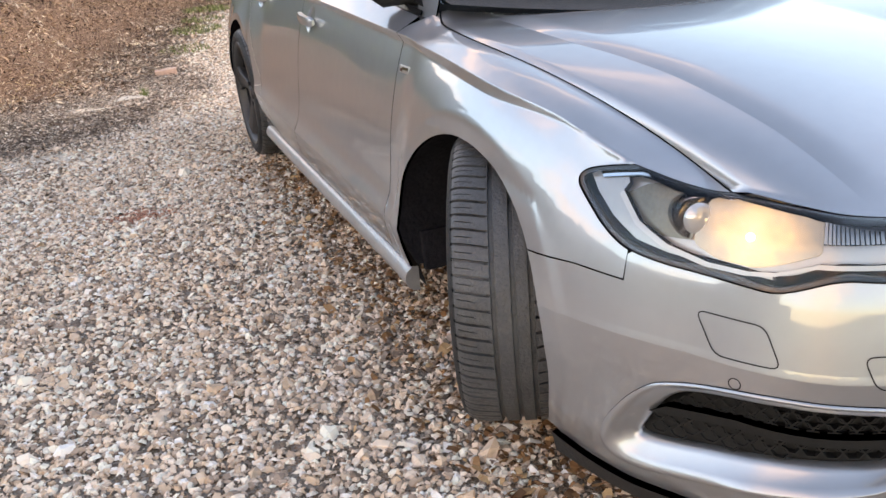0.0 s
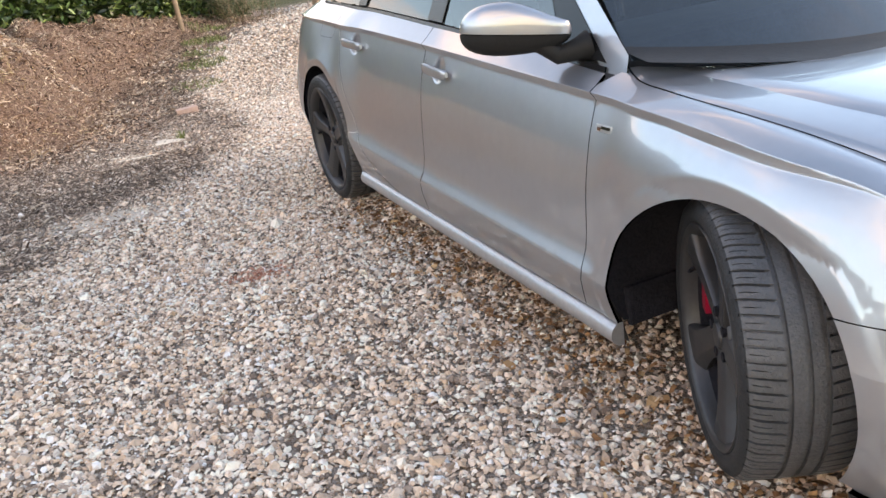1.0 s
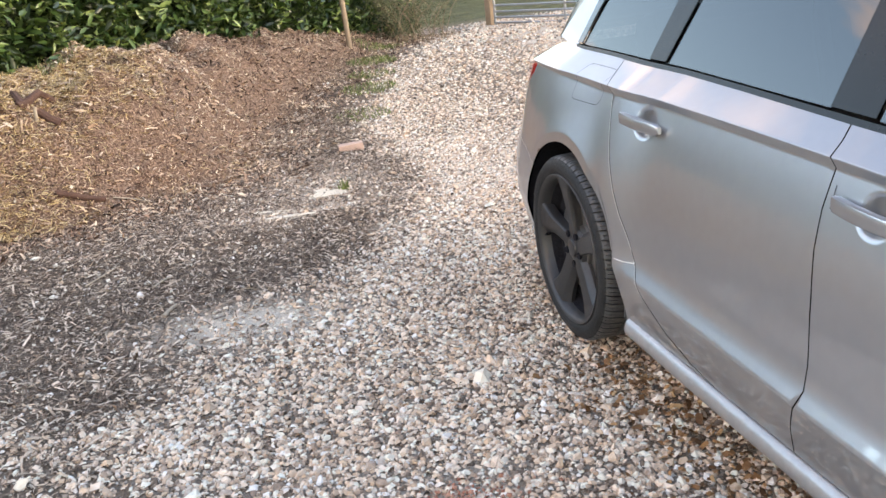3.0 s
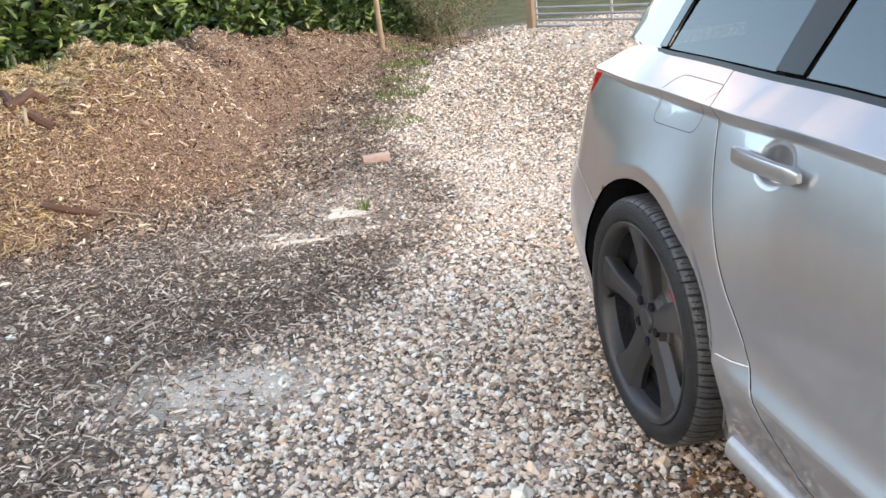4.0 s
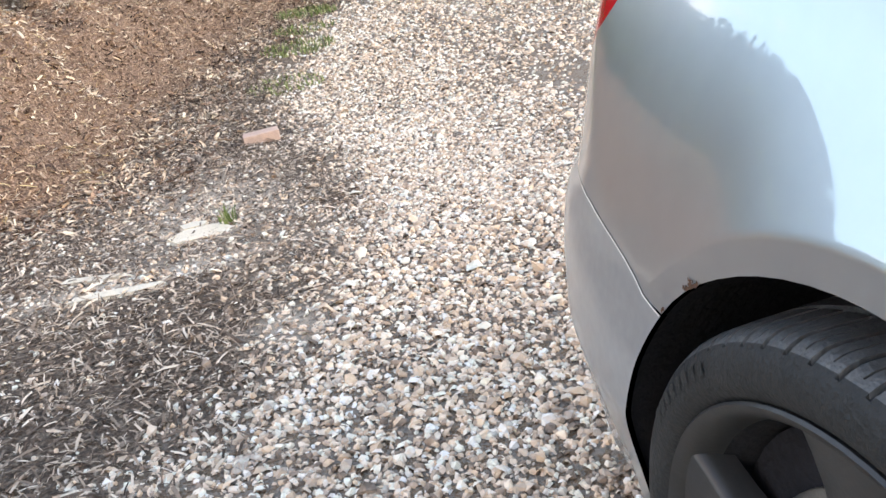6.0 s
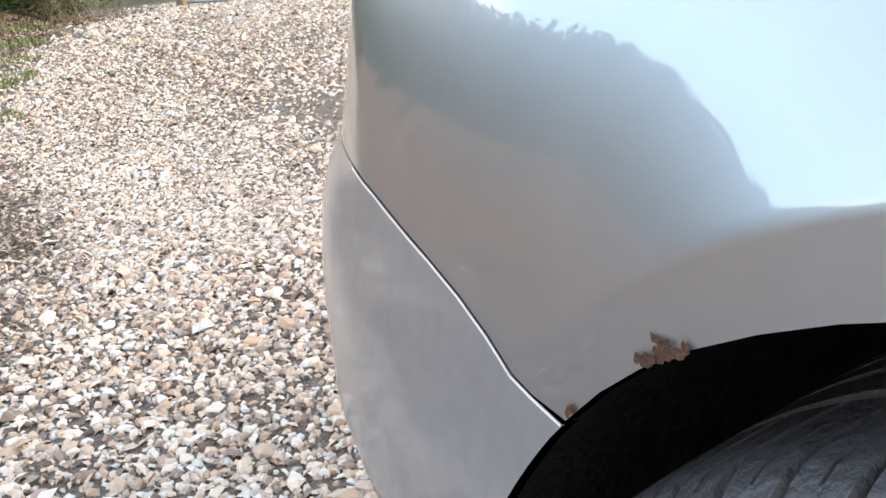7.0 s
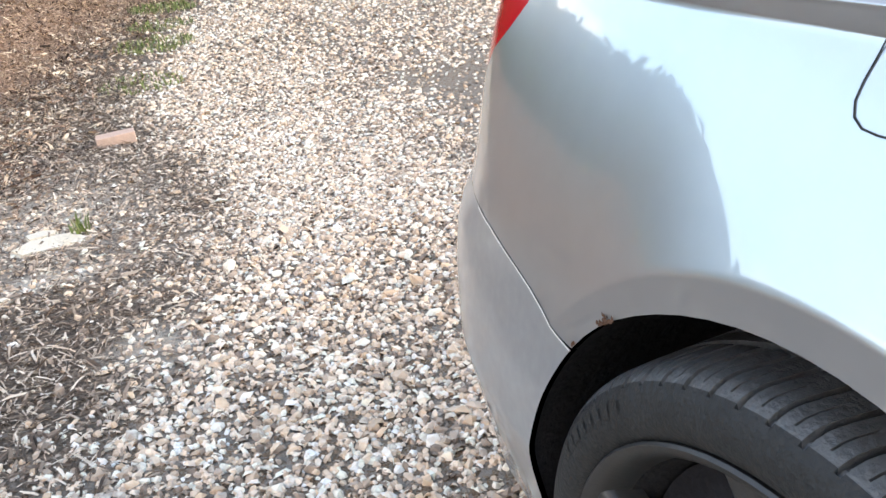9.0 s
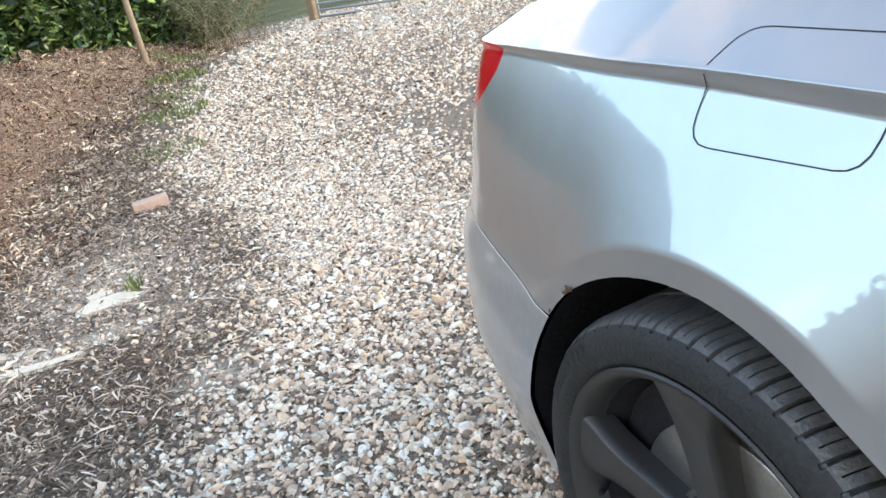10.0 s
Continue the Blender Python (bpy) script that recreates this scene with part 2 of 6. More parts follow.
def section(s, v):
    """Inset and height of the skin at v, which is the height up to the shoulder line and runs along the shoulder above it."""
    zt, zc = z_shoulder(s), z_crease(s)
    k = ramp01(-0.50, -0.12, s)
    ledge = ramp01(0.3, 0.5, s) * (1 - ramp01(2.35, 2.6, s))
    w = min(v, zt)
    if w >= zc:
        u = (w - zc) / (zt - zc)
        d = 0.004 + (0.118 - 0.018 * ledge) * u ** 1.9 + 0.034 * ledge * (1 - math.exp(-((w - zc) / 0.045) ** 1.3)) + 0.010 * math.exp(-((s - 2.88) / 0.28) ** 2) * ramp01(0.64, 0.83, w) - 0.012 * math.exp(-((s - 0.03) / 0.34) ** 2) * full(min(1.0, (w - zc) / (zt - zc - 0.029)))
    else:
        d = 0.004 + 0.050 * ((zc - w) / 0.2) ** 1.2
    wf = 1 - ramp01(-0.60, -0.22, s)
    if wf > 0:
        df = float(np.interp(w, (0.08, 0.16, 0.22, 0.30, 0.39, 0.4375, 0.4500, 0.50, 0.56, 0.61, 0.66, 0.70), (0.05, 0.02, 0.004, 0.006, 0.001, -0.0005, 0.0030, 0.014, 0.028, 0.046, 0.074, 0.10)))
        d = d * (1 - wf) + df * wf
    bw, bd = band(s)
    d -= bd * k * min(1.0, max(0.0, (w - (zt - bw)) / (bw - 0.001)))
    wr = ramp01(3.38, 3.62, s)
    if wr > 0:
        d -= BUMP * wr * (1 - ramp01(0.605, 0.65, w)) * ramp01(0.33, 0.56, w)
        d += TUCK * wr * (max(0.0, 0.5 - w) / 0.3) ** 1.5 - RLOW * wr * ramp01(0.66, 0.9, w)
    z = w
    for y0 in (0.0, WHEELBASE):
        ks, kz = ARCH_SHAPE[y0]
        r = ARCH_R * math.hypot((s - y0) / ks, (w - HUB_Z) / kz)
        if y0:
            d += 0.003 * ramp01(0.54, 0.42, r) * ramp01(-0.35, 0.25, (s - y0) / max(1e-6, math.hypot(s - y0, w - HUB_Z))) * ramp01(0.50, 0.58, w)
        if y0:
            lip, ease = FLX + 0.006 + max(0.0, r - 0.404) * 0.55, 0.028
            if lip < d + ease + 0.002:
                h = max(0.0, ease - abs(lip - d)) / ease
                d = min(lip, d) - 0.25 * ease * h * h
        else:
            d -= max(0.0, d - FLX - 0.011) * math.exp(-(max(0.0, r - 0.40) / 0.11) ** 2) + 0.003 * ramp01(0.445, 0.412, r)
        if y0 and s < y0 and r < 0.46:
            d += 0.032 * ramp01(-0.5, -0.92, (s - y0) / max(1e-6, math.hypot(s - y0, w - HUB_Z))) * ramp01(0.445, 0.372, r)
    if v > zt:
        th = radians(float(np.interp(s, _zs, _th)))
        q = v - zt
        d += q * math.cos(th)
        z += q * math.sin(th) * (1 - 0.8 * q if s < 0.5 else 1)
    return d, z


HOOD_GAP = [(0.558, 0.966), (0.495, 0.932), (0.431, 0.911), (0.362, 0.908), (0.200, 0.901), (0.057, 0.896), (-0.059, 0.892), (-0.155, 0.887), (-0.240, 0.875), (-0.320, 0.861), (-0.432, 0.840), (-0.528, 0.826), (-0.617, 0.800), (-0.688, 0.708)]
_hood_y = np.array([0.5, 0.4, 0.2, 0.0, -0.2, -0.4, -0.5, -0.6, -0.7])
_hood_x = np.polyfit(_hood_y, [0.228, 0.195, 0.161, 0.162, 0.186, 0.223, 0.243, 0.261, 0.278], 3)
_hood_z = np.polyfit(_hood_y, [0.850, 0.851, 0.846, 0.830, 0.798, 0.744, 0.707, 0.662, 0.609], 3)


def hood_edge(s):
    """Joint of bonnet and wing, a smooth line in space."""
    y = float(np.interp(s, (-0.75, -0.69, -0.617, -0.528, -0.432, -0.32, -0.24, -0.1, 0.6), (-0.645, -0.600, -0.545, -0.474, -0.394, -0.300, -0.229, -0.1, 0.6)))
    return np.array((np.polyval(_hood_x, y), y, np.polyval(_hood_z, y)))


def skin(s, v, out=0.0):
    x, y, nx, ny = plan(s)
    d, z = section(s, v)
    p = np.array((x + nx * (d - out), y + ny * (d - out), z))
    zt, f = z_shoulder(s), ramp01(0.56, 0.30, s) * ramp01(-0.715, -0.665, s)
    if v > zt and f > 0:
        h = float(np.interp(-s, [-a for a, _ in HOOD_GAP], [b for _, b in HOOD_GAP])) - zt
        q = (v - zt) / max(0.03, h)
        ds, _ = section(s, zt)
        a, b = np.array((x + nx * ds, y + ny * ds, zt)), hood_edge(s)
        r = a * (1 - q) + b * q
        r[2] += 0.010 * math.sin(math.pi * min(1.0, q)) * ramp01(-0.55, -0.3, s) * ramp01(0.40, 0.05, s)
        p = p * (1 - f) + (r + np.array((-nx, -ny, 0.6)) * 0.86 * out) * f
    return p


def skin_normal(s, v):
    e = 0.0016
    a = skin(s + e, v) - skin(s - e, v)
    b = skin(s, v + e) - skin(s, v - e)
    n = np.cross(b, a)
    return n / (np.linalg.norm(n) + 1e-12)


# ---------- the car ----------
def wing_normal(s, v):
    """Normal of the front wing, evened out over the span of a pressed sheet between arch lip and shoulder line."""
    zt, (bw, _) = z_shoulder(s), band(s)
    ks, kz = ARCH_SHAPE[0.0]
    far = lambda a, b: ARCH_R * math.hypot(a / ks, (b - HUB_Z) / kz)
    n = skin_normal(s, v)
    w = ramp01(0.0, 0.035, zt - bw - v) * ramp01(0.418, 0.440, far(s, v)) * ramp01(0.46, 0.30, s)
    if w <= 0:
        return n
    total = np.zeros(3)
    for ds in (-0.06, -0.02, 0.02, 0.06):
        for dv in (-0.045, -0.015, 0.015, 0.045):
            a, b = s + ds, min(v + dv, z_shoulder(s + ds) - bw - 0.006)
            if far(a, b) > 0.425:
                total += skin_normal(a, b)
    q = n * (1 - w) + total / (np.linalg.norm(total) + 1e-9) * w
    return q / np.linalg.norm(q)


def dense(poly, step=0.03):
    out = []
    for (a, b), (c, d) in zip(poly, poly[1:] + poly[:1]):
        n = max(1, int(math.hypot(c - a, d - b) / step))
        out += [(a + (c - a) * i / n, b + (d - b) * i / n) for i in range(n)]
    return out


def area(poly):
    return 0.5 * sum(a * d - c * b for (a, b), (c, d) in zip(poly, poly[1:] + poly[:1]))


def inset(poly, q):
    """Move each edge of a polygon inwards by q."""
    if area(poly) < 0:
        poly = poly[::-1]
    out, n = [], len(poly)
    for i in range(n):
        p, c, m = (Vector(poly[k % n]) for k in (i - 1, i, i + 1))
        e0, e1 = (c - p).normalized(), (m - c).normalized()
        n0, n1 = Vector((-e0.y, e0.x)), Vector((-e1.y, e1.x))
        b = n0 + n1
        b = b / max(0.35, b.dot(n0)) if b.length > 1e-6 else n0
        out.append(tuple(c + b * q))
    return out


def arc(y0, r, a0, a1, n=26):
    return [arch_point(y0, a0 + (a1 - a0) * i / n) for i in range(n + 1)]


def arch_point(y0, a, r=0.0):
    """Point of a wheel opening's edge; the rear one draws in towards the bumper's foot."""
    ks, kz = ARCH_SHAPE[y0]
    f = 1 - (0.05 * ramp01(57, 20, a) if y0 else 0.0)
    return y0 + (ks * f + r) * math.cos(radians(a)), HUB_Z + (kz * f + r) * math.sin(radians(a))


from mathutils.geometry import delaunay_2d_cdt


def panel(name, poly, material, parent, label="", gap=0.0018, out=0.0, flange=0.012, cell=0.03, mirror=False, point=None, normal=None, mirror_label=""):
    """A pressed panel: the part of the skin inside poly, with its edges folded in."""
    features = point is None and cell <= 0.03
    point = point or (lambda s, v: skin(s, v, out))
    normal = normal or skin_normal
    poly = inset(dense(poly), gap)
    lo, hi = np.min(poly, 0), np.max(poly, 0)
    k = len(poly)
    grid = [Vector((a + 0.4 * cell, b + 0.4 * cell)) for a in np.arange(lo[0], hi[0], cell) for b in np.arange(lo[1], hi[1], cell)]
    rows_ = []
    if features:
        def plain(g):
            zt, zc = z_shoulder(g.x), z_crease(g.x)
            if zt - band(g.x)[0] - 0.014 < g.y < zt + 0.014 or abs(g.y - zc) < 0.012:
                return False
            return all(not 0.385 < ARCH_R * math.hypot((g.x - y0) / ARCH_SHAPE[y0][0], (g.y - HUB_Z) / ARCH_SHAPE[y0][1]) < 0.535 for y0 in (0.0, WHEELBASE))

        grid = [g for g in grid if plain(g)]
        for s0 in np.arange(lo[0], hi[0], 0.02):
            zt, zc = z_shoulder(s0), z_crease(s0)
            if s0 < -0.36:
                rows_.append([(s0 + 0.0007, q) for q in (0.4360, 0.4385, 0.4490, 0.4515)])
            if s0 > -0.40:
                rows_.append([(s0 + 0.0007, q) for q in (zt - band(s0)[0] - 0.0006, zt - band(s0)[0] + 0.0014, zt - 0.0012, zt + 0.0012)])
            grid += [Vector((s0 + 0.0007, q)) for q in (zt - band(s0)[0] - 0.006, zt - 0.0065, zt + 0.008, zc - 0.008, zc - 0.0015, zc + 0.0015, zc + 0.010, zc + 0.025)]
        for y0 in (0.0, WHEELBASE):
            ks, kz = ARCH_SHAPE[y0]
            for rr in np.concatenate([(0.384, 0.396, 0.4005, 0.4045), np.arange(0.410, 0.53, 0.0065)]):
                grid += [Vector((y0 + ks * rr / ARCH_R * math.cos(a), HUB_Z + kz * rr / ARCH_R * math.sin(a))) for a in np.linspace(-0.6, 3.75, 110)]
        grid = [g for g in grid if lo[0] < g.x < hi[0] and lo[1] < g.y < hi[1]]
    edge = np.array(poly)
    grid = [g for g in grid if np.min(np.abs(edge[:, 0] - g.x) + np.abs(edge[:, 1] - g.y)) > (0.004 if features else 0.45 * cell)]
    rim, pts, ends = [(i, (i + 1) % k) for i in range(k)], [Vector(p) for p in poly] + grid, {True: [-1] * 4, False: [-1] * 4}
    for row in rows_:
        now = []
        for p in row:
            ok = lo[0] < p[0] < hi[0] and lo[1] < p[1] < hi[1] and np.min(np.abs(edge[:, 0] - p[0]) + np.abs(edge[:, 1] - p[1])) > 0.003
            now.append(len(pts) if ok else -1)
            if ok:
                pts.append(Vector(p))
        low = row[0][1] < 0.5
        rim += [(a, b) for a, b in zip(ends[low], now) if a >= 0 and b >= 0]
        ends[low] = now
    flat, lines, tris, *_ = delaunay_2d_cdt(pts, rim, [], 1, 1e-6)
    flat = [(p.x, p.y) for p in flat]
    used = {}
    ex, ey = np.array(poly).T
    fx, fy = np.roll(ex, -1), np.roll(ey, -1)

    def inside(px, py):
        cross = (ey > py) != (fy > py)
        return int(np.sum(cross & (px < (fx - ex) * (py - ey) / np.where(fy == ey, 1e-9, fy - ey) + ex))) % 2 == 1

    faces = []
    for t in tris:
        (a, b), (c, d), (e, f) = (flat[q] for q in t)
        t = t if (c - a) * (f - b) - (e - a) * (d - b) < 0 else t[::-1]
        if rows_ and not inside((a + c + e) / 3, (b + d + f) / 3):
            continue
        faces.append([used.setdefault(q, len(used)) for q in t])
    flat = [flat[q] for q in used]
    verts = [point(a, b) for a, b in flat]
    norms = [normal(a, b) for a, b in flat]
    if flange:
        count = {}
        for t in faces:
            for q in range(3):
                key = tuple(sorted((t[q], t[q - 2])))
                count[key] = count.get(key, 0) + 1
        for (i, j), times in count.items():
            if times != 1:
                continue
            base = len(verts)
            for q in (i, j):
                verts += [verts[q], verts[q] - norms[q] * flange]
            side = np.cross(verts[base + 2] - verts[base], norms[i])
            side = side / (np.linalg.norm(side) + 1e-9)
            norms += [side] * 4
            faces.append((base, base + 2, base + 3, base + 1))
    ob = mesh_object(name, verts, faces, material, parent, label, True, norms)
    if mirror:
        mv = [(2 * CX - p[0], p[1], p[2]) for p in verts]
        mn = [(-n[0], n[1], n[2]) for n in norms]
        mesh_object(name, mv, [f[::-1] for f in map(list, faces)], material, parent, mirror_label or label, True, mn)
    return ob


def ribbon(name, pts, width, material, parent, out=0.0008, closed=False, label="", point=None):
    """A narrow line that lies along the skin, such as the joint round a flap."""
    point = point or (lambda s, v: skin(s, v, out))
    pts = dense(pts, 0.012) if closed else [p for a, b in zip(pts, pts[1:]) for p in dense([a, b], 0.012)[: max(1, int(math.hypot(b[0] - a[0], b[1] - a[1]) / 0.012))]] + [pts[-1]]
    n = len(pts)
    verts, faces = [], []
    for i in range(n):
        a = Vector(pts[i - 1] if (i or closed) else pts[0])
        b = Vector(pts[(i + 1) % n] if (closed or i < n - 1) else pts[-1])
        t = (b - a).normalized()
        q = Vector((-t.y, t.x)) * width / 2
        verts += [point(pts[i][0] + q.x, pts[i][1] + q.y), point(pts[i][0] - q.x, pts[i][1] - q.y)]
    for i in range(n if closed else n - 1):
        j = (i + 1) % n
        faces.append((2 * i, 2 * i + 1, 2 * j + 1, 2 * j))
    return mesh_object(name, verts, faces, material, parent, label)


def rounded(poly, r=0.02, n=4):
    """A polygon with its corners rounded."""
    out, k = [], len(poly)
    for i in range(k):
        p, c, m = (Vector(poly[q % k]) for q in (i - 1, i, i + 1))
        a, b = c + (p - c).normalized() * min(r, (p - c).length / 2), c + (m - c).normalized() * min(r, (m - c).length / 2)
        for j in range(n + 1):
            t = j / n
            out.append(tuple(a * (1 - t) ** 2 + c * 2 * t * (1 - t) + b * t * t))
    return out


car = tagged(new("estate_car"), "silver metallic estate car with dark wheels parked on gravel", "car")

BELT = [(0.606, 0.931), (1.0, 0.94), (1.344, 0.957), (1.7, 0.975), (2.1, 0.999), (2.5, 1.02), (2.8, 1.03), (3.12, 1.035)]
GAP_FRONT = [(0.603, 0.922), (0.575, 0.87), (0.553, 0.82), (0.548, 0.72), (0.526, 0.533), (0.512, 0.42), (0.506, 0.37), (0.520, 0.30), (0.530, 0.245)]
GAP_MID = [(1.711, 0.975), (1.688, 0.93), (1.672, 0.882), (1.676, 0.78), (1.668, 0.70), (1.647, 0.61), (1.622, 0.47), (1.612, 0.42), (1.622, 0.38), (1.645, 0.32), (1.656, 0.245)]
GAP_REAR = [(2.745, 1.028), (2.70, 0.96), (2.655, 0.89), (2.617, 0.815), (2.563, 0.715), (2.515, 0.63), (2.475, 0.57), (2.41, 0.494), (2.368, 0.452), (2.30, 0.376), (2.20, 0.305), (2.08, 0.262), (1.98, 0.245)]
LAMP_TOP = [(-0.689, 0.708), (-0.58, 0.706), (-0.46, 0.690), (-0.415, 0.680)]
LAMP_REAR = [(-0.405, 0.672), (-0.430, 0.650), (-0.458, 0.631), (-0.495, 0.603), (-0.535, 0.582), (-0.556, 0.575)]
LAMP_BOTTOM = [(-0.62, 0.566), (-0.72, 0.561), (-0.808, 0.556), (-0.85, 0.57), (-0.90, 0.584), (-0.97, 0.58), (-1.05, 0.575), (-1.09, 0.58)]
SILL = 0.245


def smooth_line(pts, step=0.01, reach=3):
    """Resample a line evenly and round its corners, keeping its ends."""
    p = np.array(pts)
    q = np.concatenate([[0], np.cumsum(np.linalg.norm(np.diff(p, axis=0), axis=1))])
    t = np.linspace(0, q[-1], max(4, int(q[-1] / step)))
    r = np.stack([np.interp(t, q, p[:, 0]), np.interp(t, q, p[:, 1])], -1)
    out = [r[max(0, i - w):i + w + 1].mean(0) for i in range(len(r)) for w in (min(reach, i, len(r) - 1 - i),)]
    return [tuple(map(float, o)) for o in out]


HOOD_GAP = smooth_line(HOOD_GAP, 0.02, 3)
lamp_edge = smooth_line(LAMP_TOP + LAMP_REAR + LAMP_BOTTOM, 0.008, 3)
i_rear = min(range(len(lamp_edge)), key=lambda i: math.hypot(lamp_edge[i][0] + 0.556, lamp_edge[i][1] - 0.575))
LAMP_TOP, LAMP_REAR, LAMP_BOTTOM = lamp_edge[:i_rear // 2], lamp_edge[i_rear // 2:i_rear + 1], lamp_edge[i_rear + 1:]

belt = lambda lo, hi: [p for p in BELT if lo < p[0] < hi]
a_in = math.degrees(math.asin((SILL - HUB_Z) / ARCH_SHAPE[0.0][1]))
# front wing, doors, rear quarter
panel("front_wing", arc(0.0, ARCH_R, a_in, 145.5) + [(-0.45, 0.531), (-0.553, 0.527)] + LAMP_REAR[::-1] + LAMP_TOP[::-1][1:] + HOOD_GAP[::-1] + GAP_FRONT[1:],
      paint, car, "silver front wing", mirror=True, flange=0.007, normal=wing_normal)
panel("front_door", GAP_FRONT[::-1] + belt(0.61, 1.70) + GAP_MID, paint, car, "silver front door", mirror=True)
panel("rear_door", GAP_MID[::-1] + belt(1.72, 2.74) + GAP_REAR, paint, car, "silver rear door", mirror=True)
QUARTER_TOP = [(2.8, 1.03), (3.12, 1.037), (3.25, 1.055), (3.42, 1.04), (3.60, 1.0), (3.95, 0.955)]
TAIL_LAMP = [(3.435, 0.912), (3.448, 0.885), (3.485, 0.855), (3.535, 0.825), (3.590, 0.772), (3.63, 0.760), (4.02, 0.79), (4.02, 0.9185), (3.60, 0.9195), (3.46, 0.9195)]
SEAM = [(3.1735, 0.5903), (3.197, 0.593), (3.215, 0.596), (3.240, 0.6065), (3.270, 0.617), (3.306, 0.6265), (3.348, 0.635), (3.393, 0.642), (3.455, 0.647), (3.62, 0.652), (3.95, 0.655)]
panel("rear_quarter", GAP_REAR[:9] + [(2.476, 0.438)] + arc(WHEELBASE, ARCH_R, 163.5, 44.7) + SEAM[1:] + [(3.95, 0.79)] + TAIL_LAMP[::-1][4:] + [(3.428, 0.916), (3.46, 0.9205), (3.60, 0.9205), (3.95, 0.9195)] + QUARTER_TOP[::-1],
      paint, car, "silver rear quarter panel", mirror=True, flange=0.007, gap=0.0006)
panel("sill_corner", [(2.476, 0.438), (2.368, 0.452)] + GAP_REAR[9:] + [(2.40, 0.236), (2.50, 0.20)] + arc(WHEELBASE, ARCH_R, 201, 164), paint, car, mirror=True, flange=0.007)


def sill_point(s, v):
    """Rounded sill: v runs from 0 underneath to 1 at its top."""
    b = skin(s, 0.244)
    a = radians(-72 + 150 * v)
    return np.array((b[0] + 0.020 - 0.036 * math.cos(a), b[1], 0.206 + 0.036 * math.sin(a)))


def sill_normal(s, v):
    a = radians(-72 + 150 * v)
    return np.array((-math.cos(a), 0.0, math.sin(a)))


panel("sill", [(0.385, 0.0), (0.385, 1.0), (2.47, 1.0), (2.47, 0.0)], dirty_paint, car, "silver side sill", mirror=True, cell=0.12, flange=0, gap=0, point=sill_point, normal=sill_normal)
for side in (1, -1):
    ring = [sill_point(0.385, q) for q in np.linspace(0, 1, 9)]
    ring = [(p[0] if side > 0 else 2 * CX - p[0], p[1], p[2]) for p in ring] + [(0.05 if side > 0 else 2 * CX - 0.05, 0.385, 0.24), (0.05 if side > 0 else 2 * CX - 0.05, 0.385, 0.17)]
    mesh_object("sill_end", ring, [tuple(range(len(ring)))], dirty_paint, car, "", False)
panel("rear_bumper", SEAM + [(4.35, 0.67), (4.35, 0.19), (3.6, 0.20), (3.36, 0.23)] + arc(WHEELBASE, ARCH_R, -12, 44.4), dusty_paint, car, "silver rear bumper, dusty low down", mirror=True, flange=0.007, gap=0.0004)
panel("tail_lamp", TAIL_LAMP, tail_red, car, "red tail lamp", mirror=True, out=-0.0015, gap=-0.010, flange=0.0)
panel("tailgate", [(3.955, 0.675), (3.955, 0.95), (4.45, 0.95), (S_REAR - 0.001, 0.95), (S_REAR - 0.001, 0.675)], paint, car, mirror=True)
# front bumper round the lamp, with the side intake left open
OUT_LOOP = [(-0.502, 0.192), (-0.513, 0.247), (-0.549, 0.300), (-0.597, 0.350), (-0.641, 0.375), (-0.769, 0.401), (-0.883, 0.406), (-1.05, 0.396), (-1.05, 0.256), (-0.840, 0.226), (-0.703, 0.194), (-0.556, 0.166)]


def round_loop(values, per=8, reach=4):
    """Subdivide a closed loop and round it."""
    v = np.array(values, float)
    fine = np.concatenate([[v[q] * (1 - f) + v[(q + 1) % len(v)] * f for f in np.linspace(0, 1, per, endpoint=False)] for q in range(len(v))])
    return sum(np.roll(fine, k, axis=0) for k in range(-reach, reach + 1)) / (2 * reach + 1)


OUT_S = [tuple(map(float, p)) for p in round_loop(OUT_LOOP)]
panel("front_bumper", arc(0.0, ARCH_R, 145.6, 214) + [(-0.345, 0.15), (-0.56, 0.135), (-0.72, 0.14), (-1.07, 0.15)] + [(-1.07, 0.256)] + OUT_S[64:] + OUT_S[:57] + [(-1.07, 0.396), (-1.09, 0.40), (-1.09, 0.58)] + LAMP_BOTTOM[::-1][1:] + [(-0.5535, 0.57), (-0.553, 0.5268), (-0.45, 0.5308)],
      paint, car, "silver front bumper", mirror=True, flange=0.007, gap=0.0008)
panel("grille", [(-1.095, 0.16), (-1.095, 0.66), (S_FRONT + 0.001, 0.66), (S_FRONT + 0.001, 0.16)], black_plastic, car, "black radiator grille", mirror=True, out=-0.02)
panel("splitter", [(-0.36, 0.10), (-0.352, 0.145), (-0.56, 0.130), (-0.72, 0.135), (-1.2, 0.14), (-1.2, 0.09), (-0.7, 0.085), (-0.5, 0.09)], black_plastic, car, "black lower splitter lip", mirror=True, out=0.012, flange=0.03)

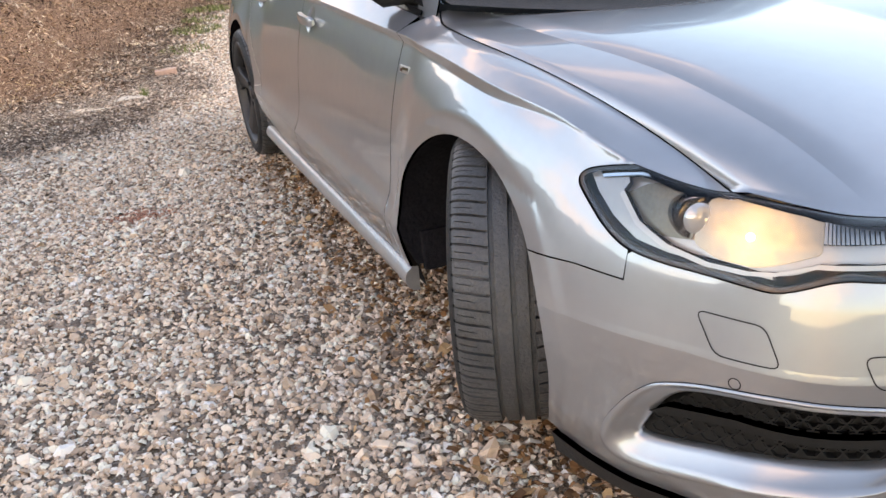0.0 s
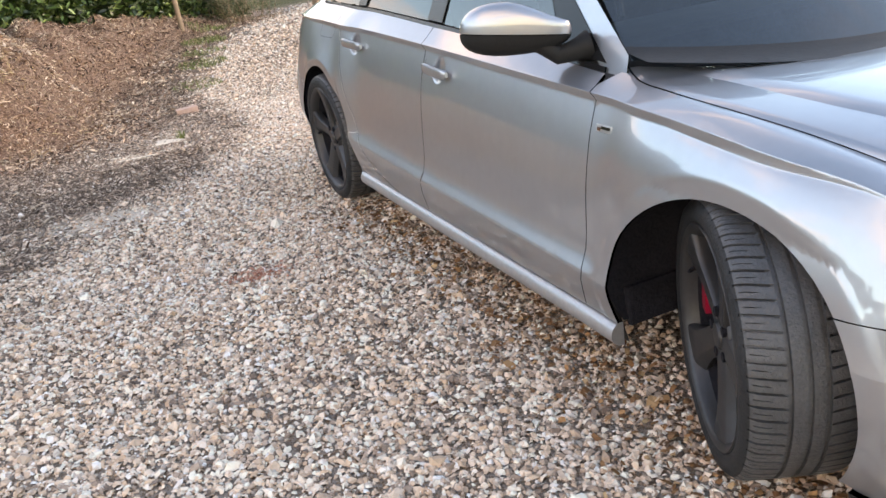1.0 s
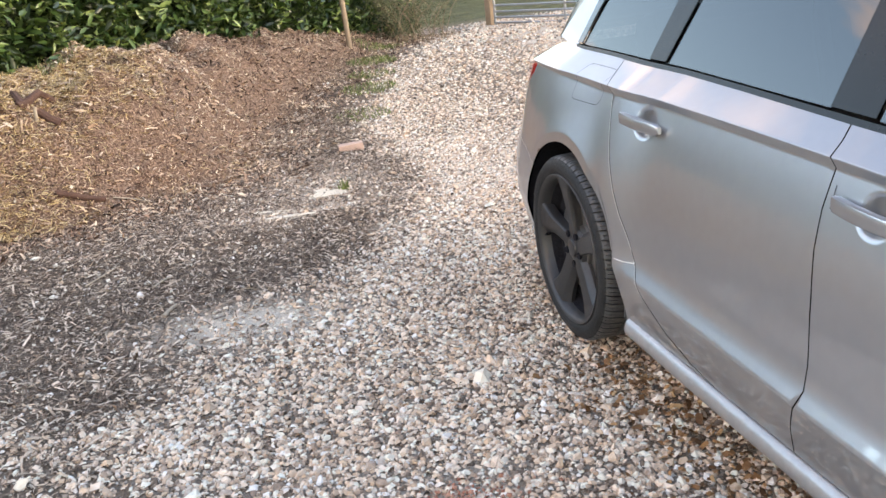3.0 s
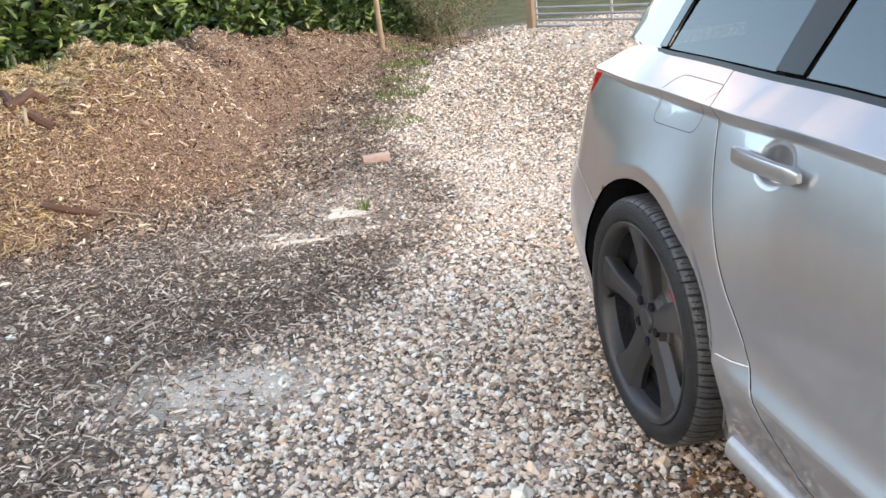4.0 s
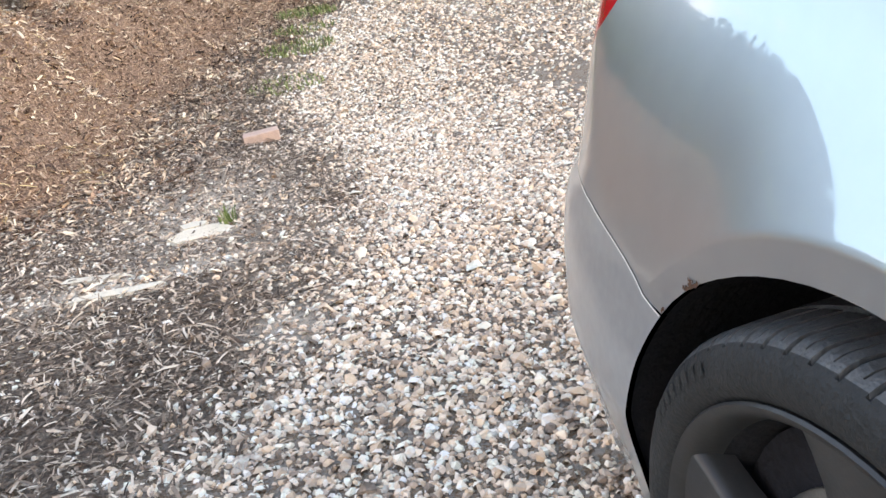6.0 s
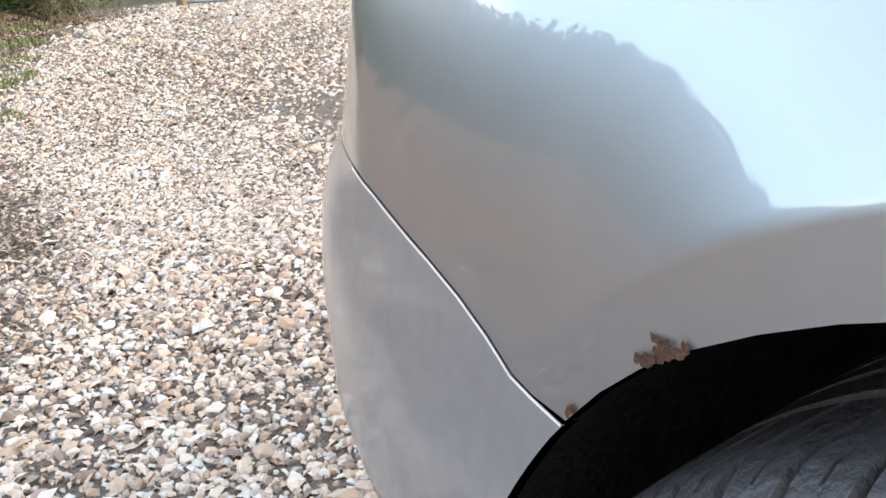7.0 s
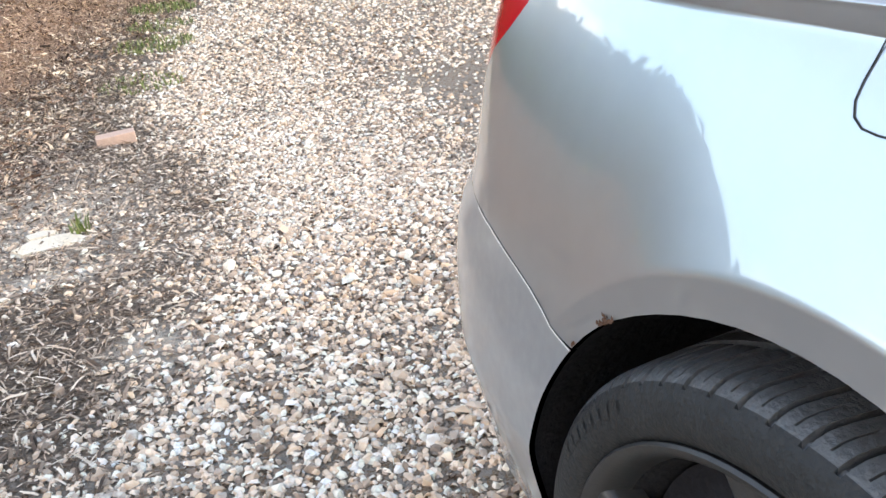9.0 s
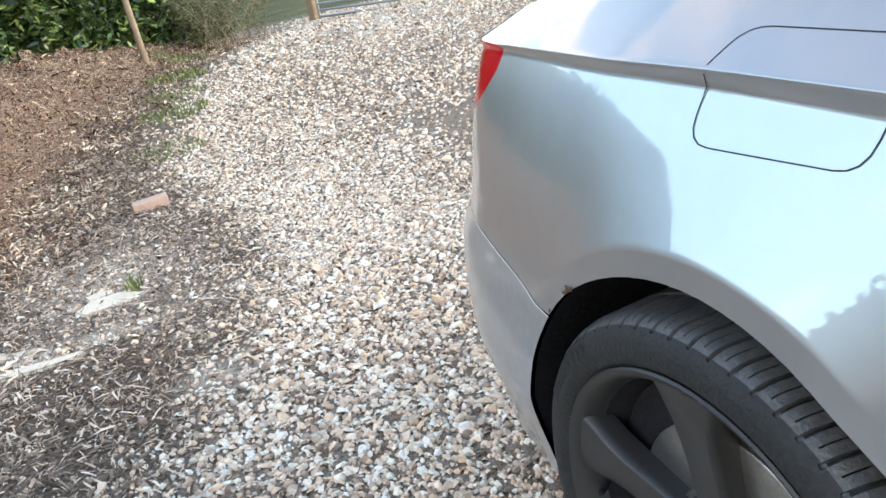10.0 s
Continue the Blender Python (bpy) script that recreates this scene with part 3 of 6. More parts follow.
# joints, flaps and marks on the skin
FLAP = rounded([(2.944, 0.846), (2.916, 0.985), (2.697, 0.982), (2.733, 0.846)], 0.030)
ribbon("fuel_flap", FLAP, 0.0015, seam_mat, car, closed=True, label="joint of the fuel filler flap")
WASHER = rounded([(-0.683, 0.508), (-0.795, 0.508), (-0.825, 0.449), (-0.722, 0.447)], 0.016)
ribbon("washer_flap", WASHER, 0.0022, seam_mat, car, closed=True, label="joint of the headlamp washer cover")
ribbon("tow_flap", rounded([(-0.935, 0.478), (-1.04, 0.482), (-1.04, 0.432), (-0.955, 0.43)], 0.016), 0.0022, seam_mat, car, closed=True, label="joint of the towing eye cover")
ribbon("parking_sensor", [(-0.758 + 0.0095 * math.cos(a), 0.408 + 0.0095 * math.sin(a)) for a in np.linspace(0, math.tau, 24, endpoint=False)], 0.0018, seam_mat, car, closed=True)
# white ribbons paint the highlight along these panel edges
ribbon("bumper_joint", SEAM[:9], 0.0015, seam_light, car, out=0.0016, label="joint above the rear bumper with a painted highlight")
ribbon("door_edge", [(2.652, 0.885), (2.6195, 0.815), (2.5655, 0.715), (2.5175, 0.63), (2.4775, 0.57), (2.4125, 0.494), (2.3705, 0.452), (2.3025, 0.376)], 0.0014, seam_light, car, out=0.0010)
ribbon("corner_joint", [(2.476, 0.439), (2.42, 0.444), (2.370, 0.453)], 0.0024, seam_light, car, out=0.0020)

# dark inner shell behind the gaps
for q in (1, -1):
    g0, g1 = [], []
    ss = [0.40 + 2.08 * i / 60 for i in range(61)]
    verts, faces = [], []
    for s0 in ss:
        for v0 in (0.16, 0.25, 0.40, 0.6, 0.75, 0.88, 0.93):
            p = skin(s0, v0, -0.03)
            verts.append((p[0] if q > 0 else 2 * CX - p[0], p[1], p[2]))
    for i in range(60):
        for k in range(6):
            faces.append((i * 7 + k, i * 7 + k + 1, i * 7 + k + 8, i * 7 + k + 7))
    mesh_object("inner_shell", verts, faces, seam_mat, car)
    verts = []
    for s0 in np.linspace(3.31, 4.5, 61):
        for v0 in (0.22, 0.35, 0.45, 0.6, 0.75, 0.88, 0.95):
            p = skin(s0, v0, -0.03)
            verts.append((p[0] if q > 0 else 2 * CX - p[0], p[1], p[2]))
    mesh_object("inner_shell", verts, faces, seam_mat, car)
part("underbody", box_bm(1.30, 3.9, 0.10, 0.03, pose(CX, 1.45, 0.24)), liner_mat, car)
for y0 in (0.0, WHEELBASE):
    for side in (1, -1):
        n, verts, faces = 48, [], []
        a0, a1 = (-15, 214) if y0 == 0.0 else (-8, 201)
        for k in range(n + 1):
            a = radians(a0 + (a1 - a0) * k / n)
            at = lambda r: arch_point(y0, math.degrees(a), r)
            lip = float(skin(*at(0.003), -0.006)[0]) + 0.06 * max(0.0, -math.sin(a))
            for r, ax in ((0.003, lip), (0.010, lip + 0.03), (0.016, 0.12), (0.016, 0.40), (-0.27, 0.42)):
                verts.append(((ax if side > 0 else 2 * CX - ax), *at(r)))
        for k in range(n):
            faces += [(k * 5 + i, k * 5 + i + 1, k * 5 + i + 6, k * 5 + i + 5) for i in range(4)]
        mesh_object("wheel_arch_liner", verts, faces, liner_mat, car, "black wheel arch liner")
# mud flap behind the front wheel
part("mud_flap", box_bm(0.32, 0.02, 0.11, 0.006, pose(0.225, 0.385, 0.280, -6)), liner_mat, car)

# rust at the rear arch lip
rng = random.Random(5)
for a_c, spread, count in ((56.6, 0.6, 22), (54.9, 0.4, 9), (45.6, 0.4, 5)):
    bm = bmesh.new()
    for n_ in range(count):
        s0, v0 = arch_point(WHEELBASE, rng.gauss(a_c, spread), abs(rng.gauss(0.0, 0.0026)) + 0.0006)
        ring = [bm.verts.new(skin(s0 + math.cos(k) * q, v0 + math.sin(k) * q, 0.0010 + rng.random() * 0.0010 + n_ * 1e-5)) for k, q in ((k * math.tau / 7, rng.uniform(0.0010, 0.0030)) for k in range(7))]
        bm.faces.new(ring)
    part("rust_patch", bm, rust_mat, car, "flaking brown rust on the arch lip")["kind"] = "stuff"

# badge on the front wing
badge = part("wing_badge", box_bm(0.004, 0.070, 0.020, 0.0015, Matrix.Translation(skin(0.487, 0.745, 0.002)) @ pose(0, 0, 0, 0, 14, 0)), satin, car, "small chrome wing badge with dark bars")
part("badge_mark", box_bm(0.003, 0.040, 0.008, 0.001, Matrix.Translation(skin(0.478, 0.748, 0.0045)) @ pose(0, 0, 0, 0, 14, 0)), gloss_black, badge)
part("badge_mark", box_bm(0.003, 0.014, 0.009, 0.001, Matrix.Translation(skin(0.508, 0.743, 0.0045)) @ pose(0, 0, 0, 0, 14, 0)), rust_mat, badge)


def door_handle(y, v):
    """Pull handle: a bar with rounded ends over a dished cup."""
    bm = bmesh.new()
    n = 16
    rings = []
    for i in range(n + 1):
        t = i / n
        yy = y + 0.102 - 0.204 * t
        end = min(1.0, min(t, 1 - t) / 0.10)
        blunt = math.sqrt(max(0.0, 1 - (1 - end) ** 2))
        lift = 0.016 + 0.012 * math.sin(math.pi * t) ** 0.6
        hgt = 0.0175 * (0.55 + 0.45 * blunt)
        c = skin(yy, v - 0.012 * (t - 0.5))
        ring = []
        for k in range(10):
            a = (k + 0.5) * math.tau / 10
            ca_, sa_ = math.cos(a), math.sin(a)
            ring.append(bm.verts.new((c[0] - lift + 0.011 * math.copysign(abs(ca_) ** 0.6, ca_) * (0.5 + 0.5 * blunt), c[1], c[2] + hgt * math.copysign(abs(sa_) ** 0.6, sa_))))
        rings.append(ring)
    for q0, q1 in zip(rings, rings[1:]):
        for k in range(10):
            bm.faces.new((q0[k], q0[(k + 1) % 10], q1[(k + 1) % 10], q1[k]))
    bm.faces.new(rings[0]), bm.faces.new(rings[-1])
    h = part("door_handle", bm, paint, car, "silver pull handle", True)
    # dished cup behind the bar
    verts, faces = [], []
    R, K = 7, 28
    for i in range(R):
        q = i / (R - 1)
        for k in range(K):
            a = k * math.tau / K
            s0, v0 = y - 0.005 + 0.058 * q * math.cos(a), v - 0.002 + 0.050 * q * math.sin(a)
            verts.append(skin(s0, v0, 0.0012 - 0.0 * q))
    nn = []
    for i in range(R):
        q = i / (R - 1)
        for k in range(K):
            a = k * math.tau / K
            s0, v0 = y - 0.005 + 0.058 * q * math.cos(a), v - 0.002 + 0.050 * q * math.sin(a)
            n0 = skin_normal(s0, v0)
            tilt = 0.75 * math.sin(math.pi * q) if q < 1 else 0
            nn.append(n0 - np.array((0, math.cos(a), math.sin(a))) * tilt)
    for i in range(R - 1):
        for k in range(K):
            j = (k + 1) % K
            faces.append((i * K + k, i * K + j, (i + 1) * K + j, (i + 1) * K + k))
    mesh_object("handle_cup", verts, faces, paint, h, "", True, [n0 / np.linalg.norm(n0) for n0 in nn])
    return h


door_handle(1.535, 0.800)
door_handle(2.435, 0.838)
ribbon("key_cover", [(1.655, 0.83), (1.655, 0.785)], 0.002, seam_mat, car)

# ---------- glasshouse ----------
def belt_point(y):
    v = float(np.interp(y, [b[0] for b in BELT] + [3.3, 3.7], [b[1] for b in BELT] + [1.04, 1.0]))
    return skin(y, v)


def side_glass(y, z, out=0.0):
    b = belt_point(y)
    return np.array((b[0] + 0.012 + 0.42 * (z - b[2]) - out, b[1], z))


def side_glass_normal(y, z):
    n = np.array((-1.0, 0.0, 0.48))
    return n / np.linalg.norm(n)


zb = lambda y: float(belt_point(y)[2])
GL = dict(point=side_glass, normal=side_glass_normal, cell=0.08, flange=0.004, mirror=True)


def pane(name, poly, material, out, label="", gap=0.0):
    o = dict(GL)
    o["point"] = lambda y, z: side_glass(y, z, out)
    return panel(name, poly, material, car, label, gap=gap, **o)


TOPZ = 1.365
pane("front_door_glass", [(0.84, zb(0.84) + 0.013), (1.655, zb(1.655) + 0.013), (1.60, TOPZ), (1.42, TOPZ - 0.01), (1.10, 1.21)], light_glass, 0.0, "door glass")
pane("rear_door_glass", [(1.80, zb(1.80) + 0.013), (2.50, zb(2.50) + 0.013), (2.36, TOPZ - 0.02), (1.745, TOPZ)], dark_glass, 0.0, "dark tinted rear door glass")
pane("quarter_glass", [(2.60, zb(2.60) + 0.013), (3.13, zb(3.12) + 0.013), (2.92, TOPZ - 0.06), (2.47, TOPZ - 0.03)], dark_glass, 0.0, "dark tinted rear side glass")
pane("mirror_triangle", [(0.63, zb(0.63) + 0.016), (0.835, zb(0.83) + 0.022), (1.09, 1.205), (1.06, 1.205)], pillar_black, 0.004, "black mirror triangle")
pane("door_pillar", [(1.66, zb(1.66) + 0.018), (1.795, zb(1.79) + 0.018), (1.74, TOPZ + 0.01), (1.605, TOPZ + 0.01)], pillar_black, 0.006, "black door pillar trim")
pane("rear_pillar", [(2.505, zb(2.505) + 0.018), (2.595, zb(2.595) + 0.018), (2.465, TOPZ), (2.365, TOPZ)], pillar_black, 0.006, "black rear pillar trim")
pane("belt_trim", [(0.62, zb(0.62) - 0.004)] + [(y, zb(y) - 0.004) for y in np.linspace(0.8, 3.0, 12)] + [(3.17, zb(3.12) - 0.002), (3.19, zb(3.12) + 0.012)] + [(y, zb(y) + 0.011) for y in np.linspace(3.1, 0.8, 12)] + [(0.62, zb(0.62) + 0.009)], pillar_black, 0.010, "black belt trim below the side windows")
pane("quarter_trim", [(3.13, zb(3.12) + 0.018), (3.185, zb(3.12) + 0.016), (2.97, TOPZ - 0.05), (2.92, TOPZ - 0.06)], gloss_black, 0.008)
pane("roof_trim", [(1.03, 1.205), (1.40, TOPZ - 0.005), (1.60, TOPZ + 0.004), (2.4, TOPZ - 0.02), (2.96, TOPZ - 0.06), (2.96, TOPZ - 0.03), (2.4, TOPZ + 0.012), (1.6, TOPZ + 0.03), (1.38, TOPZ + 0.02)], gloss_black, 0.004)
# painted windscreen pillar and roof edge
pane("windscreen_pillar", [(0.535, 0.846), (0.625, zb(0.62) - 0.030), (0.645, zb(0.62) - 0.002), (1.03, 1.20), (1.38, TOPZ + 0.02), (1.6, TOPZ + 0.03), (2.4, TOPZ + 0.012), (2.96, TOPZ - 0.03), (3.0, TOPZ + 0.03), (2.4, TOPZ + 0.06), (1.6, TOPZ + 0.075), (1.25, TOPZ + 0.03), (0.55, 0.905)], paint, 0.002, "silver windscreen pillar and roof edge")
pane("tail_pillar", [(2.975, TOPZ - 0.05), (3.187, zb(3.12) + 0.015), (3.19, zb(3.12) - 0.006), (3.5, 1.0), (3.42, 1.05), (3.29, 1.13), (3.08, TOPZ), (3.0, TOPZ + 0.03)], paint, 0.001, "silver rear pillar")


def sheet(name, rows, material, label="", smooth=True):
    n = len(rows[0])
    verts = [p for r in rows for p in r]
    faces = [(i * n + k, i * n + k + 1, (i + 1) * n + k + 1, (i + 1) * n + k) for i in range(len(rows) - 1) for k in range(n - 1)]
    return mesh_object(name, verts, faces, material, car, label, smooth)


# roof
rows = []
for y in np.linspace(1.28, 3.45, 24):
    e = side_glass(min(y, 2.9), TOPZ + 0.055)
    zc = 1.45 - 0.03 * ((y - 2.1) / 1.2) ** 2 - 0.03 * ramp01(2.8, 3.45, y)
    ze = min(e[2] - 0.03 * ramp01(2.6, 3.45, y), zc)
    rows.append([(e[0] + (2 * CX - 2 * e[0]) * k / 20, y - 0.10 * (1 - (2 * k / 20 - 1) ** 2) * (1 - ramp01(1.3, 1.8, y)), ze + (zc - ze) * (1 - (2 * k / 20 - 1) ** 4)) for k in range(21)])
sheet("roof", rows, paint, "silver roof")


def screen_point(t, k):
    """Windscreen: t from the scuttle up, k across."""
    b = 1 - (2 * k - 1) ** 2
    x0, x1 = 0.235 + (2 * CX - 0.47) * k, 0.425 + (2 * CX - 0.85) * k
    y0, y1 = 0.535 - 0.345 * b, 1.28 - 0.10 * b
    z0, z1 = 0.893 - 0.052 * b, 1.415 + 0.03 * b
    return (x0 + (x1 - x0) * t, y0 + (y1 - y0) * t, z0 + (z1 - z0) * t + 0.03 * math.sin(math.pi * t))


sheet("windscreen", [[screen_point(t, k) for k in np.linspace(0, 1, 31)] for t in np.linspace(0, 1, 16)], light_glass, "clear windscreen")
sheet("scuttle", [[np.array(screen_point(t, k)) + np.array((0, -0.07 * (1 - t * 40) if t < 0.026 else 0, 0.002)) for k in np.linspace(0, 1, 31)] for t in (0.0, 0.025, 0.05)], black_plastic, "black scuttle panel")
rows = [[(0.46 + (2 * CX - 0.92) * k, 3.80 - 0.42 * t + 0.06 * (1 - (2 * k - 1) ** 2), 0.96 + 0.42 * t) for k in np.linspace(0, 1, 13)] for t in np.linspace(0, 1, 8)]
sheet("rear_window", rows, dark_glass, "dark tinted rear window")
for side in (0, 1):
    rows = []
    for t in np.linspace(0, 1, 10):
        z = 0.99 + 0.405 * t
        a = side_glass(float(np.interp(z, (0.99, 1.05, 1.13, 1.365, 1.40), (3.50, 3.42, 3.29, 3.08, 3.0))), z) + np.array((0.004, 0, 0))
        c = np.array((0.475, 3.795 - 0.42 * (z - 0.96) / 0.42 + 0.004, z))
        q = [a + (c - a) * k + np.array((-0.02, 0.03, 0)) * math.sin(math.pi * k) for k in np.linspace(0, 1, 8)]
        rows.append([(2 * CX - p[0], p[1], p[2]) if side else tuple(p) for p in q])
    sheet("tailgate_frame", rows, paint)

# bonnet
rows = []
arr = np.array([(s, v + 0.0035) for s, v in HOOD_GAP])
tt = np.linspace(0, 1, len(arr))
NOSE = catmull(np.array([(-0.689, 0.7155), (-0.83, 0.705), (-0.97, 0.682), (-1.09, 0.669), (-1.3, 0.664), (-1.7, 0.664)]), 10)


edge_line = np.array([skin(*q) for q in arr])
EDGE_FIT = [np.polyfit(tt[tt > 0.14], edge_line[tt > 0.14, i], 3) for i in range(3)]


def crease_line(t):
    """Where the raised middle of the bonnet begins."""
    return float(np.interp(t, (0, 0.08, 0.30, 0.40, 0.47, 0.585, 0.78, 1.0), (0.100, 0.150, 0.183, 0.207, 0.241, 0.280, 0.306, 0.315)))


def bonnet_point(t, m):
    """Bonnet patch: t from the screen to the nose, m from the wing joint to the middle."""
    edge = lambda t: np.array([np.polyval(c, t) for c in EDGE_FIT])

    def mid(t):
        f = 1 - t
        n = nose(1.0)
        return np.array((CX, 0.19 * f + n[1] * t, n[2] + (0.852 - n[2]) * (1 - t ** 1.7)))

    def nose(m):
        s = -0.689 + (S_FRONT + 0.689) * m
        return skin(s, np.interp(-s, [-a for a, _ in NOSE], [b for _, b in NOSE]))

    def back(m):
        e, q = edge(0.0), 1 - m
        return np.array((e[0] + (CX - e[0]) * m, e[1] + (0.19 - e[1]) * (1 - q ** 2.2), e[2] + (0.852 - e[2]) * (1 - q ** 2)))

    p = (1 - m) * edge(t) + m * mid(t) + (1 - t) * back(m) + t * nose(m) - ((1 - m) * (1 - t) * edge(0.0) + m * (1 - t) * mid(0.0) + (1 - m) * t * nose(0.0) + m * t * nose(1.0))
    rise = math.sin(math.pi * min(1, m)) * 0.5 + 0.5 * (1 - (1 - m) ** 2)
    p[2] += 0.012 * math.sin(math.pi * t ** 1.5) * rise 
    c = min(1.0, max(0.0, (m - crease_line(t)) / 0.075))
    p[2] += 0.011 * (1 - (1 - c) ** 2) * (1 - 0.7 * ramp01(0.3, 0.8, m)) * ramp01(0.0, 0.10, t) * ramp01(1.0, 0.82, t)
    p[2] += 0.004 * ramp01(0.0, 0.02, m)
    off = np.array([np.interp(t, tt, edge_line[:, i]) for i in range(3)]) - edge(t)
    p += off * (1 - m) ** 4
    return p


for t in np.linspace(0.0, 1, 60):
    mc = crease_line(t)
    half = [bonnet_point(t, m) for m in np.concatenate([np.linspace(0, mc - 0.002, 14), mc + np.array((0.0, 0.002, 0.010, 0.02, 0.03, 0.045, 0.06, 0.075)), np.linspace(mc + 0.09, 1, 38)])]
    rows.append(half + [np.array((2 * CX - p[0], p[1], p[2])) for p in half[:-1][::-1]])
sheet("bonnet", rows, paint, "silver bonnet with a raised crease")

# cabin: dashboard, steering wheel, seats
part("dashboard", box_bm(1.36, 0.42, 0.22, 0.06, pose(CX, 0.93, 0.80)), cabin_mat, car)
bm = bmesh.new()
add_tube(bm, [(0.58 + 0.17 * math.cos(a), 1.30 + 0.06 * math.sin(a), 0.93 + 0.16 * math.sin(a)) for a in np.linspace(0, math.tau, 25)], 0.014, 8)
part("steering_wheel", bm, cabin_mat, car, "", True)
for sx in (0.58, 1.29):
    part("front_seat", box_bm(0.50, 0.16, 0.72, 0.06, pose(sx, 1.92, 0.84, -14)), cabin_mat, car)
part("rear_seat", box_bm(1.30, 0.18, 0.62, 0.06, pose(CX, 2.75, 0.80, -14)), cabin_mat, car)
part("cabin_floor", box_bm(1.36, 2.6, 0.04, 0.01, pose(CX, 1.9, 0.45)), cabin_mat, car)

# door mirror
bm = bmesh.new()
bmesh.ops.create_uvsphere(bm, u_segments=28, v_segments=18, radius=1.0)
low = bmesh.new()


def mirror_shape(p):
    x, y, z = p
    sx = 0.125 * (1 - 0.10 * z)
    k = 0.5 + 0.5 * x  # 0 at the outer end, 1 at the car
    h = 0.068 + 0.012 * (1 - k)
    px = math.copysign(abs(x) ** 0.8, x) * sx
    py = math.copysign(abs(y) ** 0.75, y) * 0.058
    pz = math.copysign(abs(z) ** 0.8, z) * h - 0.012 * k
    if z > 0:
        pz *= 1.04 - 0.92 * max(0.0, (k - 0.46) / 0.54)
    return Vector((0.065 + px, 0.845 + py - 0.10 * (px / 0.125) * 0.9, 0.998 + pz))


for v in bm.verts:
    v.co = mirror_shape(v.co)
whole = bm
cap = whole.copy()
bmesh.ops.bisect_plane(cap, geom=cap.verts[:] + cap.edges[:] + cap.faces[:], plane_co=(0.065, 0, 0.978), plane_no=(0.13, 0, 1), clear_inner=True)
bmesh.ops.bisect_plane(whole, geom=whole.verts[:] + whole.edges[:] + whole.faces[:], plane_co=(0.065, 0, 0.975), plane_no=(0.13, 0, 1), clear_outer=True)
mirror = new("door_mirror")
mirror.parent = car
part("mirror_cap", cap, paint, mirror, "silver mirror cap", True)
part("mirror_base", whole, mesh_black, mirror, "black underside of the mirror", True)
bm = bmesh.new()
add_tube(bm, [(0.12, 0.80, 0.945), (0.16, 0.77, 0.905), (0.20, 0.74, 0.915), (0.235, 0.73, 0.92)], [0.030, 0.028, 0.032, 0.045], 24)
part("mirror_arm", bm, mesh_black, mirror, "", True)
left_mirror = copy_thing(mirror, pose(0, 0, 0))
left_mirror.scale = (-1, 1, 1)
left_mirror.location = (2 * CX, 0, 0)

# ---------- headlamp ----------
LAMP = LAMP_TOP + LAMP_REAR + LAMP_BOTTOM + [(-1.09, 0.664), (-0.97, 0.677), (-0.83, 0.701)]
lamp = new("headlamp")
lamp.parent = car
panel("lamp_cover", LAMP, clear_cover, lamp, "clear headlamp cover", gap=0.004, flange=0.0, cell=0.04)
inner, outer = inset(dense(LAMP, 0.03), 0.0072), inset(dense(LAMP, 0.03), 0.001)
n = len(inner)
verts = [skin(*p, -0.002) for p in outer] + [skin(*p, -0.003) for p in inner] + [skin(*p, -0.011) for p in inner]
faces = [(i, (i + 1) % n, n + (i + 1) % n, n + i) for i in range(n)] + [(n + i, n + (i + 1) % n, 2 * n + (i + 1) % n, 2 * n + i) for i in range(n)]
mesh_object("lamp_bezel", verts, faces, gloss_black, lamp, "black lamp surround", False)
lamp_grey = mat("lamp_housing_grey", (0.52, 0.53, 0.53), 0.28, 0.55, 0.08, 14)
guide_white = mat("light_guide_white", (0.80, 0.80, 0.80), 0.25, 0.1, 0.04, 20, coat=0.6)
olive_grey = mat("lamp_recess_grey", (0.22, 0.21, 0.17), 0.3, 0.4, 0.2, 20)
panel("housing", LAMP, lamp_grey, lamp, "silver grey lamp housing", gap=0.010, out=-0.040, flange=0.0, cell=0.04)
DRL = [(-0.504, 0.650), (-0.550, 0.611), (-0.609, 0.584), (-0.680, 0.569), (-0.744, 0.5685), (-0.790, 0.574), (-0.860, 0.592), (-0.967, 0.592), (-1.06, 0.592)]
drl_top = [(s0 - 0.006, v0 + 0.007) for s0, v0 in DRL]
panel("light_guide", DRL + drl_top[::-1], guide_white, lamp, "white curved light guide", gap=0, out=-0.014, flange=0.022)
panel("outer_housing", [(-0.428, 0.672), (-0.455, 0.683), (-0.50, 0.690), (-0.515, 0.668)] + DRL[:6] + [(-0.792, 0.569), (-0.72, 0.5705), (-0.62, 0.577), (-0.556, 0.588), (-0.50, 0.616), (-0.455, 0.648)], lamp_grey, lamp, "silver grey lamp housing edge", gap=0.0, out=-0.018, flange=0.012)
panel("chrome_strip", [(-0.45, 0.679), (-0.57, 0.697), (-0.69, 0.697), (-0.83, 0.686), (-1.0, 0.660), (-1.0, 0.652), (-0.83, 0.677), (-0.69, 0.688), (-0.57, 0.688), (-0.46, 0.671)], chrome, lamp, "chrome strip under the cover", gap=0, out=-0.012, flange=0.01)
panel("lamp_recess", rounded([(-0.50, 0.645), (-0.55, 0.668), (-0.63, 0.672), (-0.65, 0.596), (-0.591, 0.594), (-0.547, 0.611)], 0.012), olive_grey, lamp, "", gap=0, out=-0.034, flange=0.004)
c = Vector(skin(-0.640, 0.626, -0.046))
axis = Vector((-0.30, -1, 0.10)).normalized()
